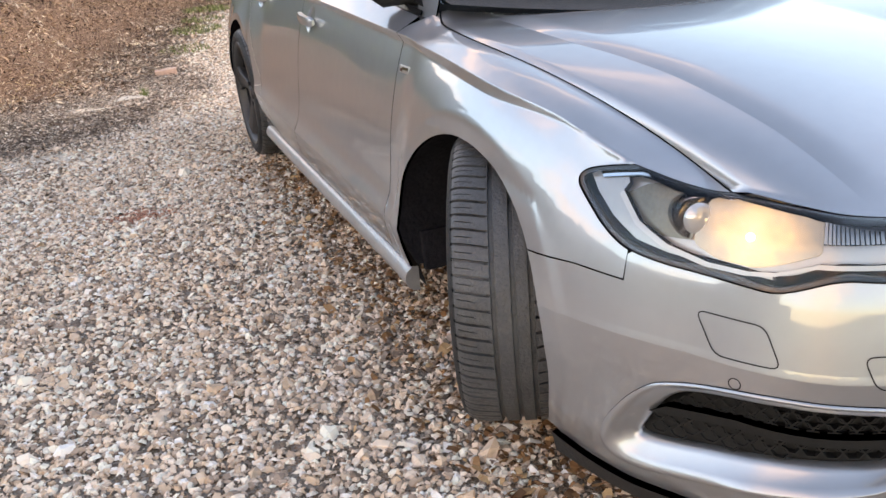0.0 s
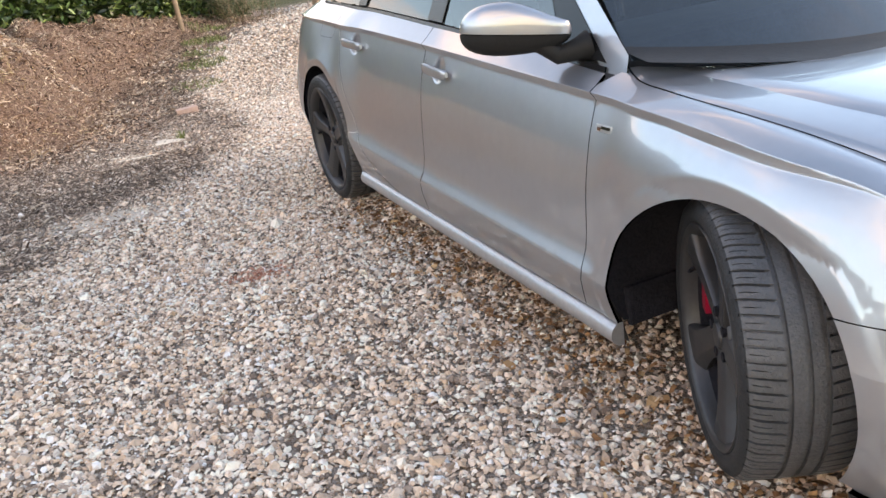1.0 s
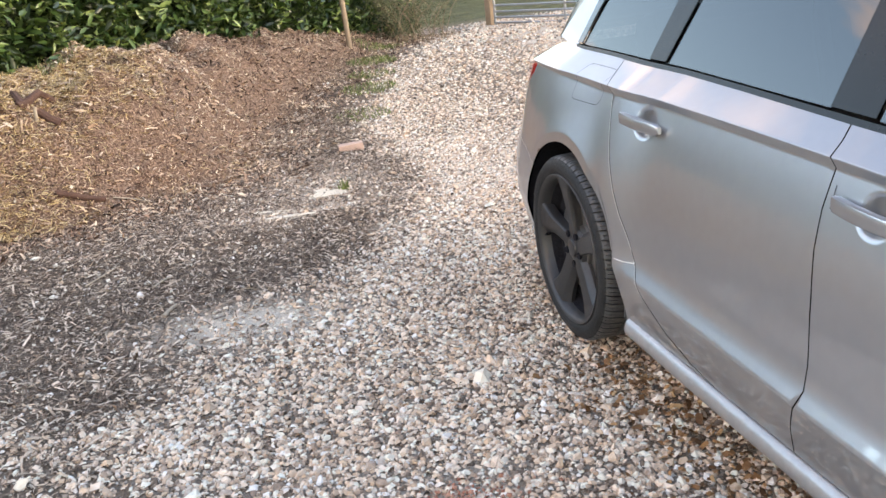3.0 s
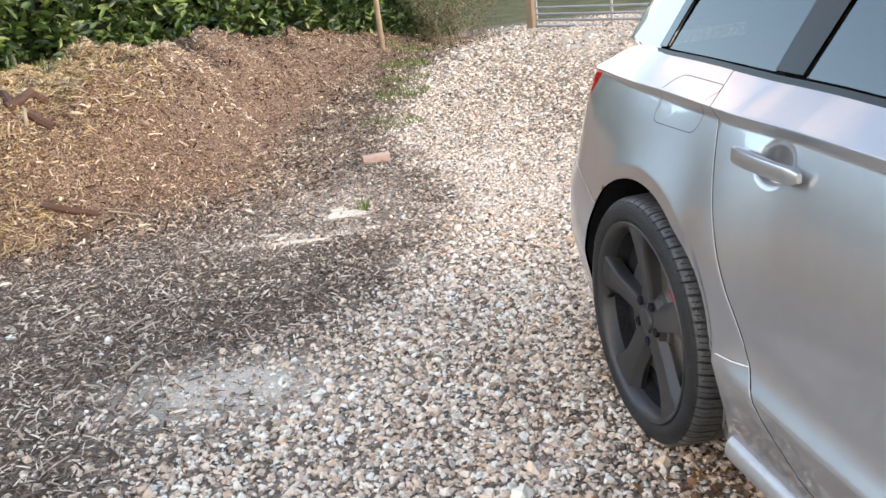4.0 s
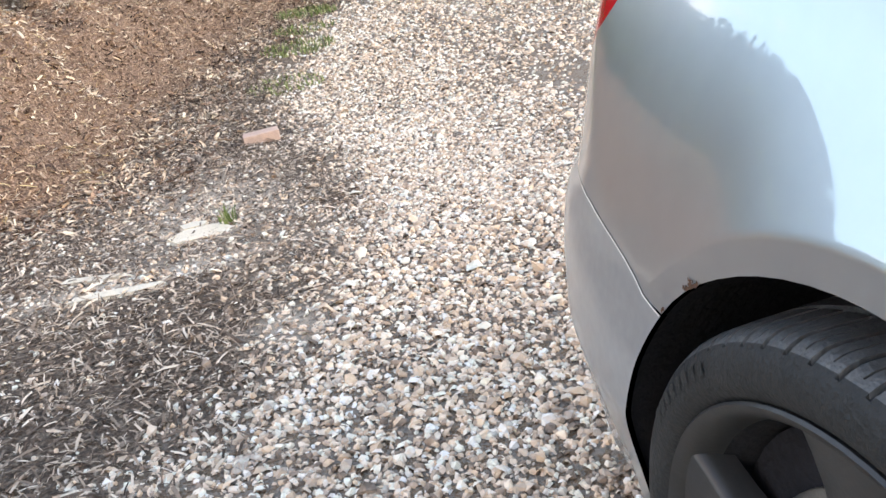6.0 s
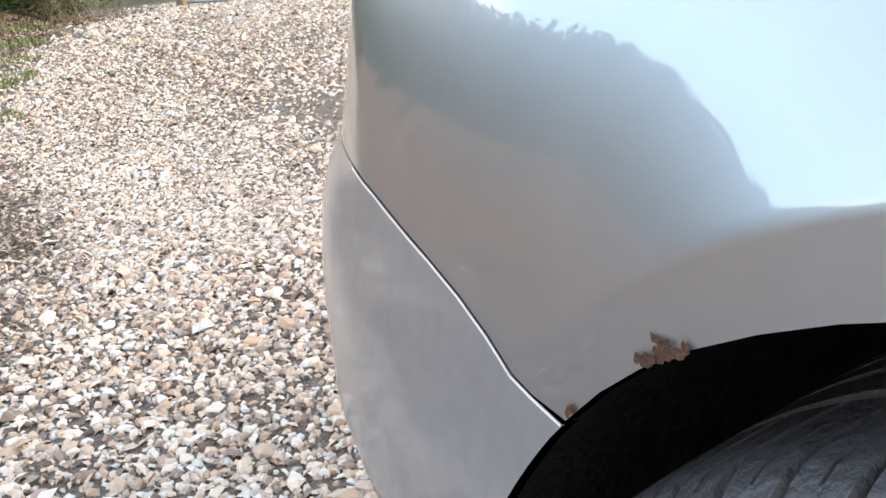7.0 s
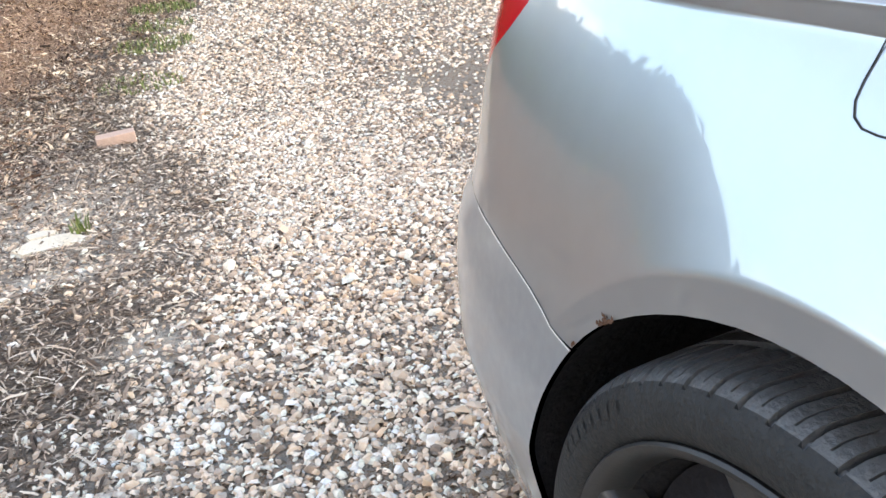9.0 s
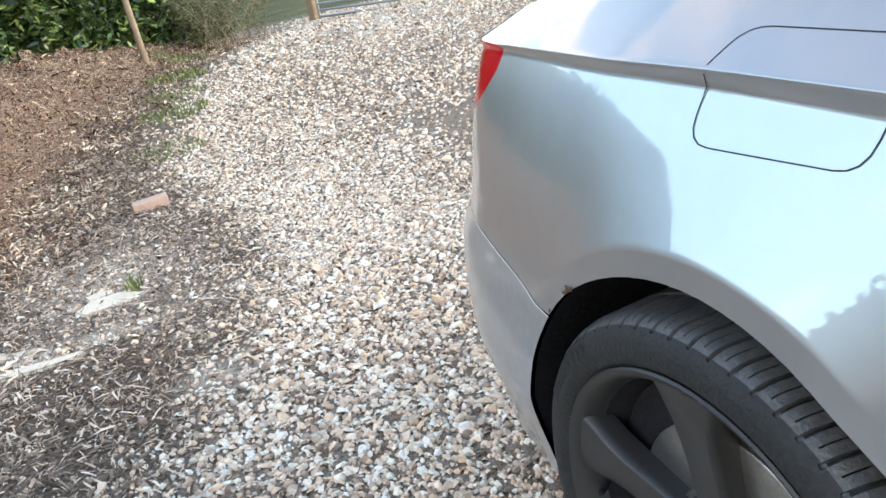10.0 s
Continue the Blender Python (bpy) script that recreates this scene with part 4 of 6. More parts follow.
look_out = Matrix.Translation(c + axis * 0.012) @ axis.to_track_quat("Z", "Y").to_matrix().to_4x4()
bm = bmesh.new()
bmesh.ops.create_uvsphere(bm, u_segments=28, v_segments=16, radius=0.027)
bm.transform(look_out @ Matrix.Diagonal((1, 1, 0.55, 1)))
part("projector_lens", bm, mat("lens_glass", (0.82, 0.85, 0.88), 0.05, 0.35, 0.02, 5, coat=1), lamp, "projector lens", True)
bm = bmesh.new()
add_tube(bm, [c - axis * 0.03, c + axis * 0.006, c + axis * 0.016, c + axis * 0.014], [0.038, 0.038, 0.035, 0.027], 32)
part("projector_ring", bm, chrome, lamp, "chrome projector ring", True)
BULB = skin(-0.735, 0.612, -0.045)


def lit_material():
    """Reflector glow: brightest at the bulb, fading to amber and grey."""
    m = bpy.data.materials.new("reflector_glow")
    m.use_nodes = True
    t = m.node_tree
    b = t.nodes["Principled BSDF"]
    b.inputs["Roughness"].default_value, b.inputs["Metallic"].default_value = 0.25, 0.7
    b.inputs["Base Color"].default_value = (0.32, 0.30, 0.26, 1)
    g, d, no, ad = t.nodes.new("ShaderNodeNewGeometry"), t.nodes.new("ShaderNodeVectorMath"), t.nodes.new("ShaderNodeTexNoise"), t.nodes.new("ShaderNodeMath")
    d.operation = "DISTANCE"
    d.inputs[1].default_value = tuple(BULB)
    no.inputs["Scale"].default_value, no.inputs["Detail"].default_value = 34, 3
    ad.operation = "MULTIPLY_ADD"
    ad.inputs[1].default_value = 0.06
    t.links.new(g.outputs["Position"], d.inputs[0]), t.links.new(g.outputs["Position"], no.inputs["Vector"])
    t.links.new(no.outputs["Fac"], ad.inputs[0]), t.links.new(d.outputs["Value"], ad.inputs[2])
    r, q = t.nodes.new("ShaderNodeValToRGB"), t.nodes.new("ShaderNodeMapRange")
    q.inputs["From Min"].default_value, q.inputs["From Max"].default_value = 0.040, 0.120
    e = r.color_ramp.elements
    e.new(0.35), e.new(0.7)
    for el, (p, col) in zip(e, ((0.0, (1.0, 0.80, 0.44)), (0.3, (1.0, 0.66, 0.27)), (0.62, (0.50, 0.33, 0.17)), (1.0, (0.12, 0.11, 0.10)))):
        el.position, el.color = p, (*col, 1)
    t.links.new(ad.outputs[0], q.inputs["Value"]), t.links.new(q.outputs["Result"], r.inputs["Fac"])
    t.links.new(r.outputs["Color"], b.inputs["Emission Color"])
    b.inputs["Emission Strength"].default_value = 0.20
    return m


panel("lit_reflector", rounded([(-0.650, 0.676), (-0.76, 0.680), (-0.868, 0.664), (-0.870, 0.606), (-0.80, 0.586), (-0.75, 0.574), (-0.69, 0.575), (-0.650, 0.592)], 0.010), lit_material(), lamp, "warm glowing headlamp reflector", gap=0, out=-0.034, flange=0, cell=0.02)
bm = bmesh.new()
bmesh.ops.create_uvsphere(bm, u_segments=16, v_segments=10, radius=0.007, matrix=Matrix.Translation(skin(-0.735, 0.616, -0.033)))
part("bulb", bm, bulb_core, lamp, "glowing bulb", True)
for k in range(14):
    s0 = -0.870 - 0.0085 * k
    panel("reflector_rib", [(s0, 0.622), (s0, 0.650 - 0.001 * k), (s0 - 0.006, 0.650 - 0.001 * k), (s0 - 0.006, 0.622)], lamp_grey, lamp, "", gap=0, out=-0.026, flange=0.008, cell=0.05)

# side intake: sunken surround, black mesh and a blade
IN_LOOP = [(-0.566, 0.226), (-0.585, 0.258), (-0.608, 0.296), (-0.650, 0.351), (-0.70, 0.368), (-0.769, 0.380), (-0.883, 0.388), (-1.05, 0.376), (-1.05, 0.272), (-0.870, 0.273), (-0.73, 0.252), (-0.634, 0.232)]
IN_DEEP = [0.030, 0.030, 0.026, 0.012, 0.008, 0.007, 0.006, 0.006, 0.030, 0.030, 0.030, 0.030]
o_loop, i_loop, depth = OUT_S, round_loop(IN_LOOP), round_loop(IN_DEEP)
n, verts, faces = len(o_loop), [], []
STEPS = ((0.0, 0.0, 0.002), (0.10, 0.05, 0.006), (0.22, 0.10, 0.006), (0.40, 0.35, 0.002), (0.8, 0.85, 0.0), (1.0, 1.0, 0.0), (1.0, 1.6, 0.0))
for f, g, up in STEPS:
    for o_, i_, dp in zip(o_loop, i_loop, depth):
        verts.append(skin(o_[0] * (1 - f) + i_[0] * f, o_[1] * (1 - f) + i_[1] * f, up - dp * g))
for q in range(len(STEPS) - 1):
    faces += [(q * n + i, q * n + (i + 1) % n, (q + 1) * n + (i + 1) % n, (q + 1) * n + i) for i in range(n) ]
mesh_object("intake_surround", verts, faces, paint, car, "smooth silver intake surround")
panel("intake_back", inset(dense(IN_LOOP, 0.05), -0.004), mesh_black, car, gap=0, out=-0.050, flange=0)
bm = bmesh.new()
hexr = 0.0135
for row in range(14):
    for col in range(26):
        s0 = -0.575 - col * hexr * 1.75 * 1.5 - (row % 2) * hexr * 0.875 * 1.5
        v0 = 0.228 + row * hexr * 0.98
        top = np.interp(-s0, (0.566, 0.61, 0.655, 0.745, 0.985), (0.226, 0.297, 0.35, 0.373, 0.378))
        bot = np.interp(-s0, (0.566, 0.73, 0.87, 0.985), (0.226, 0.254, 0.273, 0.272))
        if not (bot + 0.010 < v0 < top - 0.008 and -1.03 < s0 < -0.60):
            continue
        deep = 0.003 + 0.012 * ramp01(-0.78, -0.90, s0) if s0 < -0.78 else 0.003
        o_, i_ = [], []
        for k in range(6):
            a = radians(60 * k)
            o_.append(bm.verts.new(skin(s0 + 1.48 * hexr * math.cos(a), v0 + hexr * 0.97 * math.sin(a), -0.036)))
            i_.append((bm.verts.new(skin(s0 + 1.16 * hexr * math.cos(a), v0 + hexr * 0.76 * math.sin(a), -0.036)), bm.verts.new(skin(s0 + 1.05 * hexr * math.cos(a), v0 + hexr * 0.68 * math.sin(a), -0.036 - deep))))
        for k in range(6):
            j = (k + 1) % 6
            bm.faces.new((o_[k], o_[j], i_[j][0], i_[k][0])), bm.faces.new((i_[k][0], i_[j][0], i_[j][1], i_[k][1]))
        if deep < 0.006:
            bm.faces.new([q[1] for q in i_])
part("honeycomb", bm, mesh_black, car, "black honeycomb mesh")["kind"] = "stuff"
panel("intake_blade", [(-0.598, 0.290), (-0.63, 0.309), (-0.75, 0.327), (-1.04, 0.330), (-1.04, 0.314), (-0.75, 0.312), (-0.62, 0.292)], mesh_black, car, "black blade across the intake", gap=0, out=-0.020, flange=0.02)

# ---------- wheels ----------
TYRE_W = 0.255


def build_wheel():
    wheel = new("wheel")
    wheel.parent = car
    # tyre: profile across, with shoulder blocks cut by slanted grooves
    outline = [(0.012, 0.262), (0.004, 0.272), (0.0, 0.284), (0.0, 0.296), (0.003, 0.310), (0.007, 0.318), (0.010, 0.322), (0.013, 0.3255), (0.018, 0.330), (0.026, 0.3345), (0.036, 0.3368), (0.056, 0.3378), (0.090, 0.3383), (0.1275, 0.3385)]
    outline = [(ax, 0.264 + (r - 0.262) * 0.85) for ax, r in outline]
    outline += [(TYRE_W - ax, r) for ax, r in outline[-2::-1]]
    oax, orr = zip(*outline)
    axes = set(oax) | {0.075, 0.11, 0.145, 0.18}
    ribs = ((0.0905, 0.0085, 0.008), (0.1295, 0.0085, 0.008), (0.1640, 0.0085, 0.008))
    for c0, w0, _ in ribs:
        axes |= {c0 - w0 / 2 - 0.001, c0 - w0 / 2, c0 + w0 / 2, c0 + w0 / 2 + 0.001}
    prof = []  # axial place, radius, depth of the slanted cuts
    for ax in sorted(a for a in axes if 0.0125 <= a <= TYRE_W - 0.0125):
        r, cut = float(np.interp(ax, oax[2:-2], orr[2:-2])), 0.0
        for c0, w0, dep in ribs:
            if abs(ax - c0) <= w0 / 2 + 1e-6:
                r -= dep
        if 0.0125 <= ax <= 0.078 or 0.178 <= ax <= 0.242:
            cut = 0.0105 if 0.02 < ax < 0.236 else 0.006
        prof.append((ax, r, cut))
    prof = [(ax, r, 0.0) for ax, r in outline[:7]] + prof + [(ax, r, 0.0) for ax, r in outline[-7:]]
    pitches, steps = 66, (0.0, 0.36, 0.37, 0.42, 0.43, 0.80, 0.815, 0.97)
    cols = []
    for p in range(pitches):
        for q, f in enumerate(steps):
            cols.append(((p + f) * math.tau / pitches, 2 if q in (6, 7) else 1 if q in (2, 3) else 0))
    n, verts, faces = len(prof), [], []
    for a0, cut in cols:
        for ax, r, dcut in prof:
            slant = 0.55 * abs(ax - 0.127) if ax < 0.127 else 0.55 * abs(ax - 0.127) + 0.05
            a = a0 + slant
            rr = r - (dcut if cut == 2 or (cut == 1 and 0.022 < ax < 0.040) else 0)
            verts.append((ax, rr * math.sin(a), rr * math.cos(a)))
    m, treads = len(cols), []
    for k in range(m):
        j = (k + 1) % m
        for i in range(n - 1):
            (treads if 0.0125 <= prof[i][0] and prof[i + 1][0] <= 0.243 and prof[i][1] > 0.308 else faces).append((k * n + i, k * n + i + 1, j * n + i + 1, j * n + i))
    tyre = mesh_object("tyre", verts, faces, rubber, wheel, "black road tyre")
    tread = mesh_object("tread", verts, treads, tread_mat, tyre, "dusty grey tread with slanted grooves")
    tread.data.set_sharp_from_angle(angle=radians(30))
    tyre.data.set_sharp_from_angle(angle=radians(30))
    # raised bars on the sidewall where the maker's name stands
    for a_c in (0.55, 3.7):
        for k in range(8):
            a = a_c + k * 0.062
            bm = bmesh.new()
            bm.faces.new([bm.verts.new((-0.0006 + (0.0025 if r > 0.3 else 0.0), r * math.sin(a + da), r * math.cos(a + da))) for da, r in ((0, 0.294), (0.042, 0.294), (0.042, 0.308), (0, 0.308))])
            part("sidewall_mark", bm, rubber, tyre)
    # rim: lip and barrel
    lathe([(0.258, 0.020), (0.2655, 0.010), (0.2665, 0.006), (0.2640, 0.003), (0.257, 0.006), (0.250, 0.014), (0.244, 0.030), (0.240, 0.044)], 72, rim_mat, "rim", wheel, "matt anthracite rim")
    lathe([(0.240, 0.044), (0.236, 0.060), (0.225, 0.10), (0.215, 0.20)], 72, liner_mat, "barrel", wheel, "dark inside of the rim")
    bm = bmesh.new()
    add_tube(bm, [(0.034, 0.222, 0.012), (0.022, 0.214, 0.012), (0.012, 0.206, 0.012)], [0.006, 0.006, 0.004], 10)
    part("valve", bm, liner_mat, wheel, "black tyre valve", True)
    # five broad blades
    for b in range(5):
        bm = bmesh.new()
        a0 = b * math.tau / 5
        stations = []
        for i in range(9):
            t = i / 8
            r = 0.030 + 0.222 * t
            half = 0.034 + 0.008 * t + 0.030 * max(0.0, (t - 0.62) / 0.38) ** 1.6
            skew = 0.004 * t
            front = 0.034 + 0.004 * math.sin(math.pi * t) - 0.022 * t
            stations.append((r, half, skew, front))
        rings = []
        for r, half, skew, front in stations:
            ring = []
            for w, dx in ((-1.0, 0.014), (-0.94, 0.003), (-0.86, 0.0), (0.45, 0.003), (0.58, 0.006), (1.0, 0.024), (0.9, 0.042), (-0.9, 0.042)):
                y, z = w * half + skew, r
                ca, sa = math.cos(a0), math.sin(a0)
                ring.append(bm.verts.new((front + dx, y * ca + z * sa, -y * sa + z * ca)))
            rings.append(ring)
        for q0, q1 in zip(rings, rings[1:]):
            for k in range(8):
                bm.faces.new((q0[k], q0[(k + 1) % 8], q1[(k + 1) % 8], q1[k]))
        bm.faces.new(rings[0]), bm.faces.new(rings[-1])
        part("spoke", bm, rim_mat, wheel, "", True)
        bm = bmesh.new()
        aa = a0 + math.tau / 10
        add_tube(bm, [(0.030, 0.056 * math.sin(aa), 0.056 * math.cos(aa)), (0.060, 0.056 * math.sin(aa), 0.056 * math.cos(aa))], 0.012, 10)
        part("wheel_bolt", bm, liner_mat, wheel)
    lathe([(0.0, 0.026), (0.020, 0.026), (0.029, 0.028), (0.032, 0.032), (0.034, 0.04)], 32, rim_mat, "centre_cap", wheel, "dark grey centre cap")
    lathe([(0.034, 0.034), (0.070, 0.040), (0.085, 0.060), (0.085, 0.075)], 40, rim_mat, "hub", wheel)
    lathe([(0.07, 0.052), (0.088, 0.054), (0.090, 0.066), (0.165, 0.066), (0.168, 0.068), (0.168, 0.076)], 56, disc_mat, "brake_disc", wheel, "bare steel brake disc")
    lathe([(0.226, 0.078), (0.05, 0.078)], 40, liner_mat, "brake_shield", wheel)
    return wheel


def caliper(parent, y0, a_mid):
    bm = bmesh.new()
    for ax0, ax1 in ((0.044, 0.064), (0.067, 0.074)):
        ring = []
        for k in range(9):
            a = a_mid + radians(-19 + 38 * k / 8)
            ring.append([bm.verts.new((ax, r * math.sin(a), r * math.cos(a))) for ax, r in ((ax0, 0.165), (ax1, 0.165), (ax1, 0.222), (ax0 + 0.006, 0.222))])
        for q0, q1 in zip(ring, ring[1:]):
            for k in range(4):
                bm.faces.new((q0[k], q0[(k + 1) % 4], q1[(k + 1) % 4], q1[k]))
        bm.faces.new(ring[0]), bm.faces.new(ring[-1])
    return part("brake_caliper", bm, red_paint, parent, "red brake caliper")


rear_wheel = build_wheel()
WHEEL_Z = 0.330
rear_wheel.matrix_basis = pose(0.020, WHEELBASE, WHEEL_Z, -5)
rear_wheel["label"] = "dark five-spoke wheel with road tyre"
front_wheel = copy_thing(rear_wheel, pose(0.16, 0, WHEEL_Z, 0, 0, -27) @ pose(-0.128, 0, 0, 20))
copy_thing(rear_wheel, pose(2 * CX - 0.032, WHEELBASE, WHEEL_Z, 0, 0, 180))
copy_thing(rear_wheel, pose(2 * CX - 0.16, 0, WHEEL_Z, 0, 0, 153) @ pose(-0.128, 0, 0))
caliper(rear_wheel, WHEELBASE, radians(-66))
caliper(front_wheel, 0.0, radians(100))


# ---------- ground ----------
FOOT = np.array([(-60, -14), (-14, 0.5), (-8, 3.4), (-4, 5.2), (-2.1, 6.2), (-1.0, 7.1), (-0.55, 9.0), (0.0, 10.6), (0.6, 12.2), (1.5, 13.8), (2.7, 15.8), (3.4, 17.3), (3.5, 40), (3.5, 400)], float)
EDGE = np.array([(-60, -24), (-8, -3.5), (-3.0, 0.5), (-2.1, 1.5), (-1.65, 2.3), (-1.4, 2.95), (-1.15, 3.40), (-0.74, 3.78), (-0.55, 4.2), (-0.08, 4.95), (0.22, 6.2), (0.15, 8.1), (0.35, 9.3), (0.8, 10.7), (1.5, 12.2), (2.5, 13.9), (3.4, 15.8), (3.8, 17.3), (3.9, 40), (3.9, 400)], float)


def left_of(line, px, py):
    """Distance to a line of points, positive on its left."""
    best = np.full(px.shape, 1e9)
    sign = np.ones(px.shape)
    for (ax, ay), (bx, by) in zip(line, line[1:]):
        dx, dy = bx - ax, by - ay
        t = np.clip(((px - ax) * dx + (py - ay) * dy) / (dx * dx + dy * dy), 0, 1)
        qx, qy = px - ax - t * dx, py - ay - t * dy
        d = np.hypot(qx, qy)
        near = d < best
        sign = np.where(near, np.sign(dx * (py - ay) - dy * (px - ax)), sign)
        best = np.where(near, d, best)
    return best * sign


def wave(px, py, f, seed):
    r = np.random.RandomState(seed)
    out = np.zeros(px.shape)
    for _ in range(7):
        a, p, q = r.uniform(0, math.tau), r.uniform(0, math.tau), f * r.uniform(0.6, 1.7)
        out += np.sin((px * math.cos(a) + py * math.sin(a)) * q + p)
    return out / 7


def ground_z(px, py):
    px, py = np.asarray(px, float), np.asarray(py, float)
    base = np.interp(py, (-3, 0, 1.2, 1.8, 2.5, 2.9, 4.2, 5.2, 6, 7.7, 9, 10.5, 13.3, 16.3, 25), (0, 0, 0.02, 0.04, 0.01, 0, -0.02, -0.035, -0.095, -0.175, -0.11, -0.01, 0.10, -0.02, -0.02))
    under = np.clip((px + 0.25) / 0.3, 0, 1) * np.clip((3.6 - py) / 0.5, 0, 1) * np.clip((py + 1.5) / 0.5, 0, 1)
    base = base * (1 - under)
    d = left_of(FOOT, px, py)
    top = np.interp(py, (4, 6, 9, 12, 14, 16, 18, 20), (0.92, 0.92, 0.92, 0.60, 0.42, 0.2, 0.05, 0.0))
    t = np.clip(d / 1.1, 0, 1)
    hump = t * t * (3 - 2 * t) * top * (1 + 0.16 * wave(px, py, 3.1, 3) + 0.13 * wave(px, py, 9, 4) + 0.10 * wave(px, py, 22, 7))
    return base + hump + 0.006 * wave(px, py, 7, 5) + 0.012 * wave(px, py, 2.2, 6) * np.clip(np.abs(px) + np.abs(py - 2) - 2, 0, 1)


def zones(px, py):
    """Shares of mulch, grass and pale dust on the ground."""
    wob = 0.16 * wave(px, py, 5, 11) + 0.10 * wave(px, py, 14, 12)
    mulch = np.clip((left_of(EDGE, px, py) + 1.2 * wob) / 0.42 + 0.45, 0, 1)
    mulch = mulch * (1 - np.clip((3.6 - py) / 0.6, 0, 1) * np.clip(0.50 + 1.5 * wave(px, py, 5.5, 19), 0, 0.9))
    bank = np.clip((left_of(FOOT, px, py) + 0.6 * wob) / 0.35 + 0.3, 0, 1)
    dust = np.clip(1.6 * wave(px, py, 2.6, 13) + 0.9 * wave(px, py, 9, 14) - 1.0, 0, 0.6) * (mulch < 0.9)
    pale = 1.35 * np.exp(-(((px + 1.1) / 0.34) ** 2 + ((py - 3.68 + 0.15 * (px + 1.1)) / 0.20) ** 2)) + 0.6 * np.exp(-(((px + 0.45) / 0.36) ** 2 + ((py - 6.3) / 0.7) ** 2)) + 0.75 * np.exp(-(((px - 3.6) / 1.5) ** 2 + ((py - 14.0) / 2.4) ** 2)) + 0.5 * np.exp(-(((px + 0.66) / 0.20) ** 2 + ((py - 2.10) / 0.16) ** 2)) + 0.8 * np.exp(-(((px + 0.8) / 0.5) ** 2 + ((py - 5.45) / 0.10) ** 2))
    grass = np.clip((py - 17.2) / 1.5, 0, 1) * 0.85 + np.clip((np.abs(px - 3) - 14) / 3, 0, 1)
    return mulch, np.clip(grass, 0, 1), np.clip(dust + pale, 0, 1), bank


def axis_steps(fine_lo, fine_hi, fine, far):
    a = list(np.arange(fine_lo, fine_hi, fine))
    step, lo, hi = fine, fine_lo, fine_hi
    left, right = [], []
    while hi < far:
        step *= 1.35
        hi += step
        lo -= step
        left.append(lo), right.append(hi)
    return np.array(left[::-1] + a + right)


gx, gy = axis_steps(-6.0, 5.0, 0.07, 900), axis_steps(-2.0, 17.0, 0.07, 900)
GX, GY = np.meshgrid(gx, gy)
GZ = ground_z(GX, GY)
nx, ny = len(gx), len(gy)
idx = np.arange(nx * ny).reshape(ny, nx)
quads = np.stack([idx[:-1, :-1], idx[:-1, 1:], idx[1:, 1:], idx[1:, :-1]], -1).reshape(-1, 4)


def bulk_mesh(name, verts, polys, material, smooth=False):
    """A mesh from arrays: verts (n, 3), polys (m, k)."""
    me = bpy.data.meshes.new(name)
    k = polys.shape[1]
    me.vertices.add(len(verts)), me.loops.add(polys.size), me.polygons.add(len(polys))
    me.vertices.foreach_set("co", np.asarray(verts, np.float32).ravel())
    me.loops.foreach_set("vertex_index", polys.astype(np.int32).ravel())
    me.polygons.foreach_set("loop_start", np.arange(0, polys.size, k, dtype=np.int32))
    me.polygons.foreach_set("use_smooth", np.full(len(polys), smooth))
    me.update(calc_edges=True)
    me.validate()
    me.materials.append(material)
    return new(name, me)


def nodes_of(name):
    m = bpy.data.materials.new(name)
    m.use_nodes = True
    return m, m.node_tree, m.node_tree.nodes["Principled BSDF"]


def ramp_node(nt, stops):
    r = nt.nodes.new("ShaderNodeValToRGB")
    e = r.color_ramp.elements
    while len(e) < len(stops):
        e.new(0.5)
    for el, (p, c) in zip(e, stops):
        el.position, el.color = p, (*c, 1)
    return r


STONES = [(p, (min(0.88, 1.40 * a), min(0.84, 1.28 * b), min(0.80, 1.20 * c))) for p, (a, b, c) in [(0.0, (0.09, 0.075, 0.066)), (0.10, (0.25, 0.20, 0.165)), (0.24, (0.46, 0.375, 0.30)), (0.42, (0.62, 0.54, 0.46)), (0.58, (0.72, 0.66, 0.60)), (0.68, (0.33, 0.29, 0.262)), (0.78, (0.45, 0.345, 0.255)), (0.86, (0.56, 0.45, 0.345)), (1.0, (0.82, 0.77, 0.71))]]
# soil between stones, darkened further so its colour holds the shade in the gaps
SHADED_BED = [(p, (0.35 * a, 0.305 * b, 0.27 * c)) for p, (a, b, c) in STONES]

# ground material: gravel bed with painted-in shade, mulch, bank of old chips, grass, pale dust
ground_mat, nt, bsdf = nodes_of("ground_surface")
bsdf.inputs["Roughness"].default_value = 0.92
bsdf.inputs["Specular IOR Level"].default_value = 0.2
att, att2 = nt.nodes.new("ShaderNodeAttribute"), nt.nodes.new("ShaderNodeAttribute")
att.attribute_name, att2.attribute_name = "zone", "bank"
sep = nt.nodes.new("ShaderNodeSeparateColor")
nt.links.new(att.outputs["Color"], sep.inputs["Color"])
tc = nt.nodes.new("ShaderNodeTexCoord")


def tex(kind, scale, detail=5, inp=None):
    n = nt.nodes.new(kind)
    n.inputs["Scale"].default_value = scale
    if "Detail" in n.inputs:
        n.inputs["Detail"].default_value = detail
    nt.links.new(inp or tc.outputs["Object"], n.inputs["Vector"])
    return n


def mixer(a, b, f):
    n = nt.nodes.new("ShaderNodeMix")
    n.data_type = "RGBA"
    for s, key in ((a, "A"), (b, "B"), (f, "Factor")):
        if isinstance(s, (tuple, float)):
            n.inputs[key].default_value = (*s, 1) if isinstance(s, tuple) else s
        else:
            nt.links.new(s, n.inputs[key])
    return n.outputs["Result"]


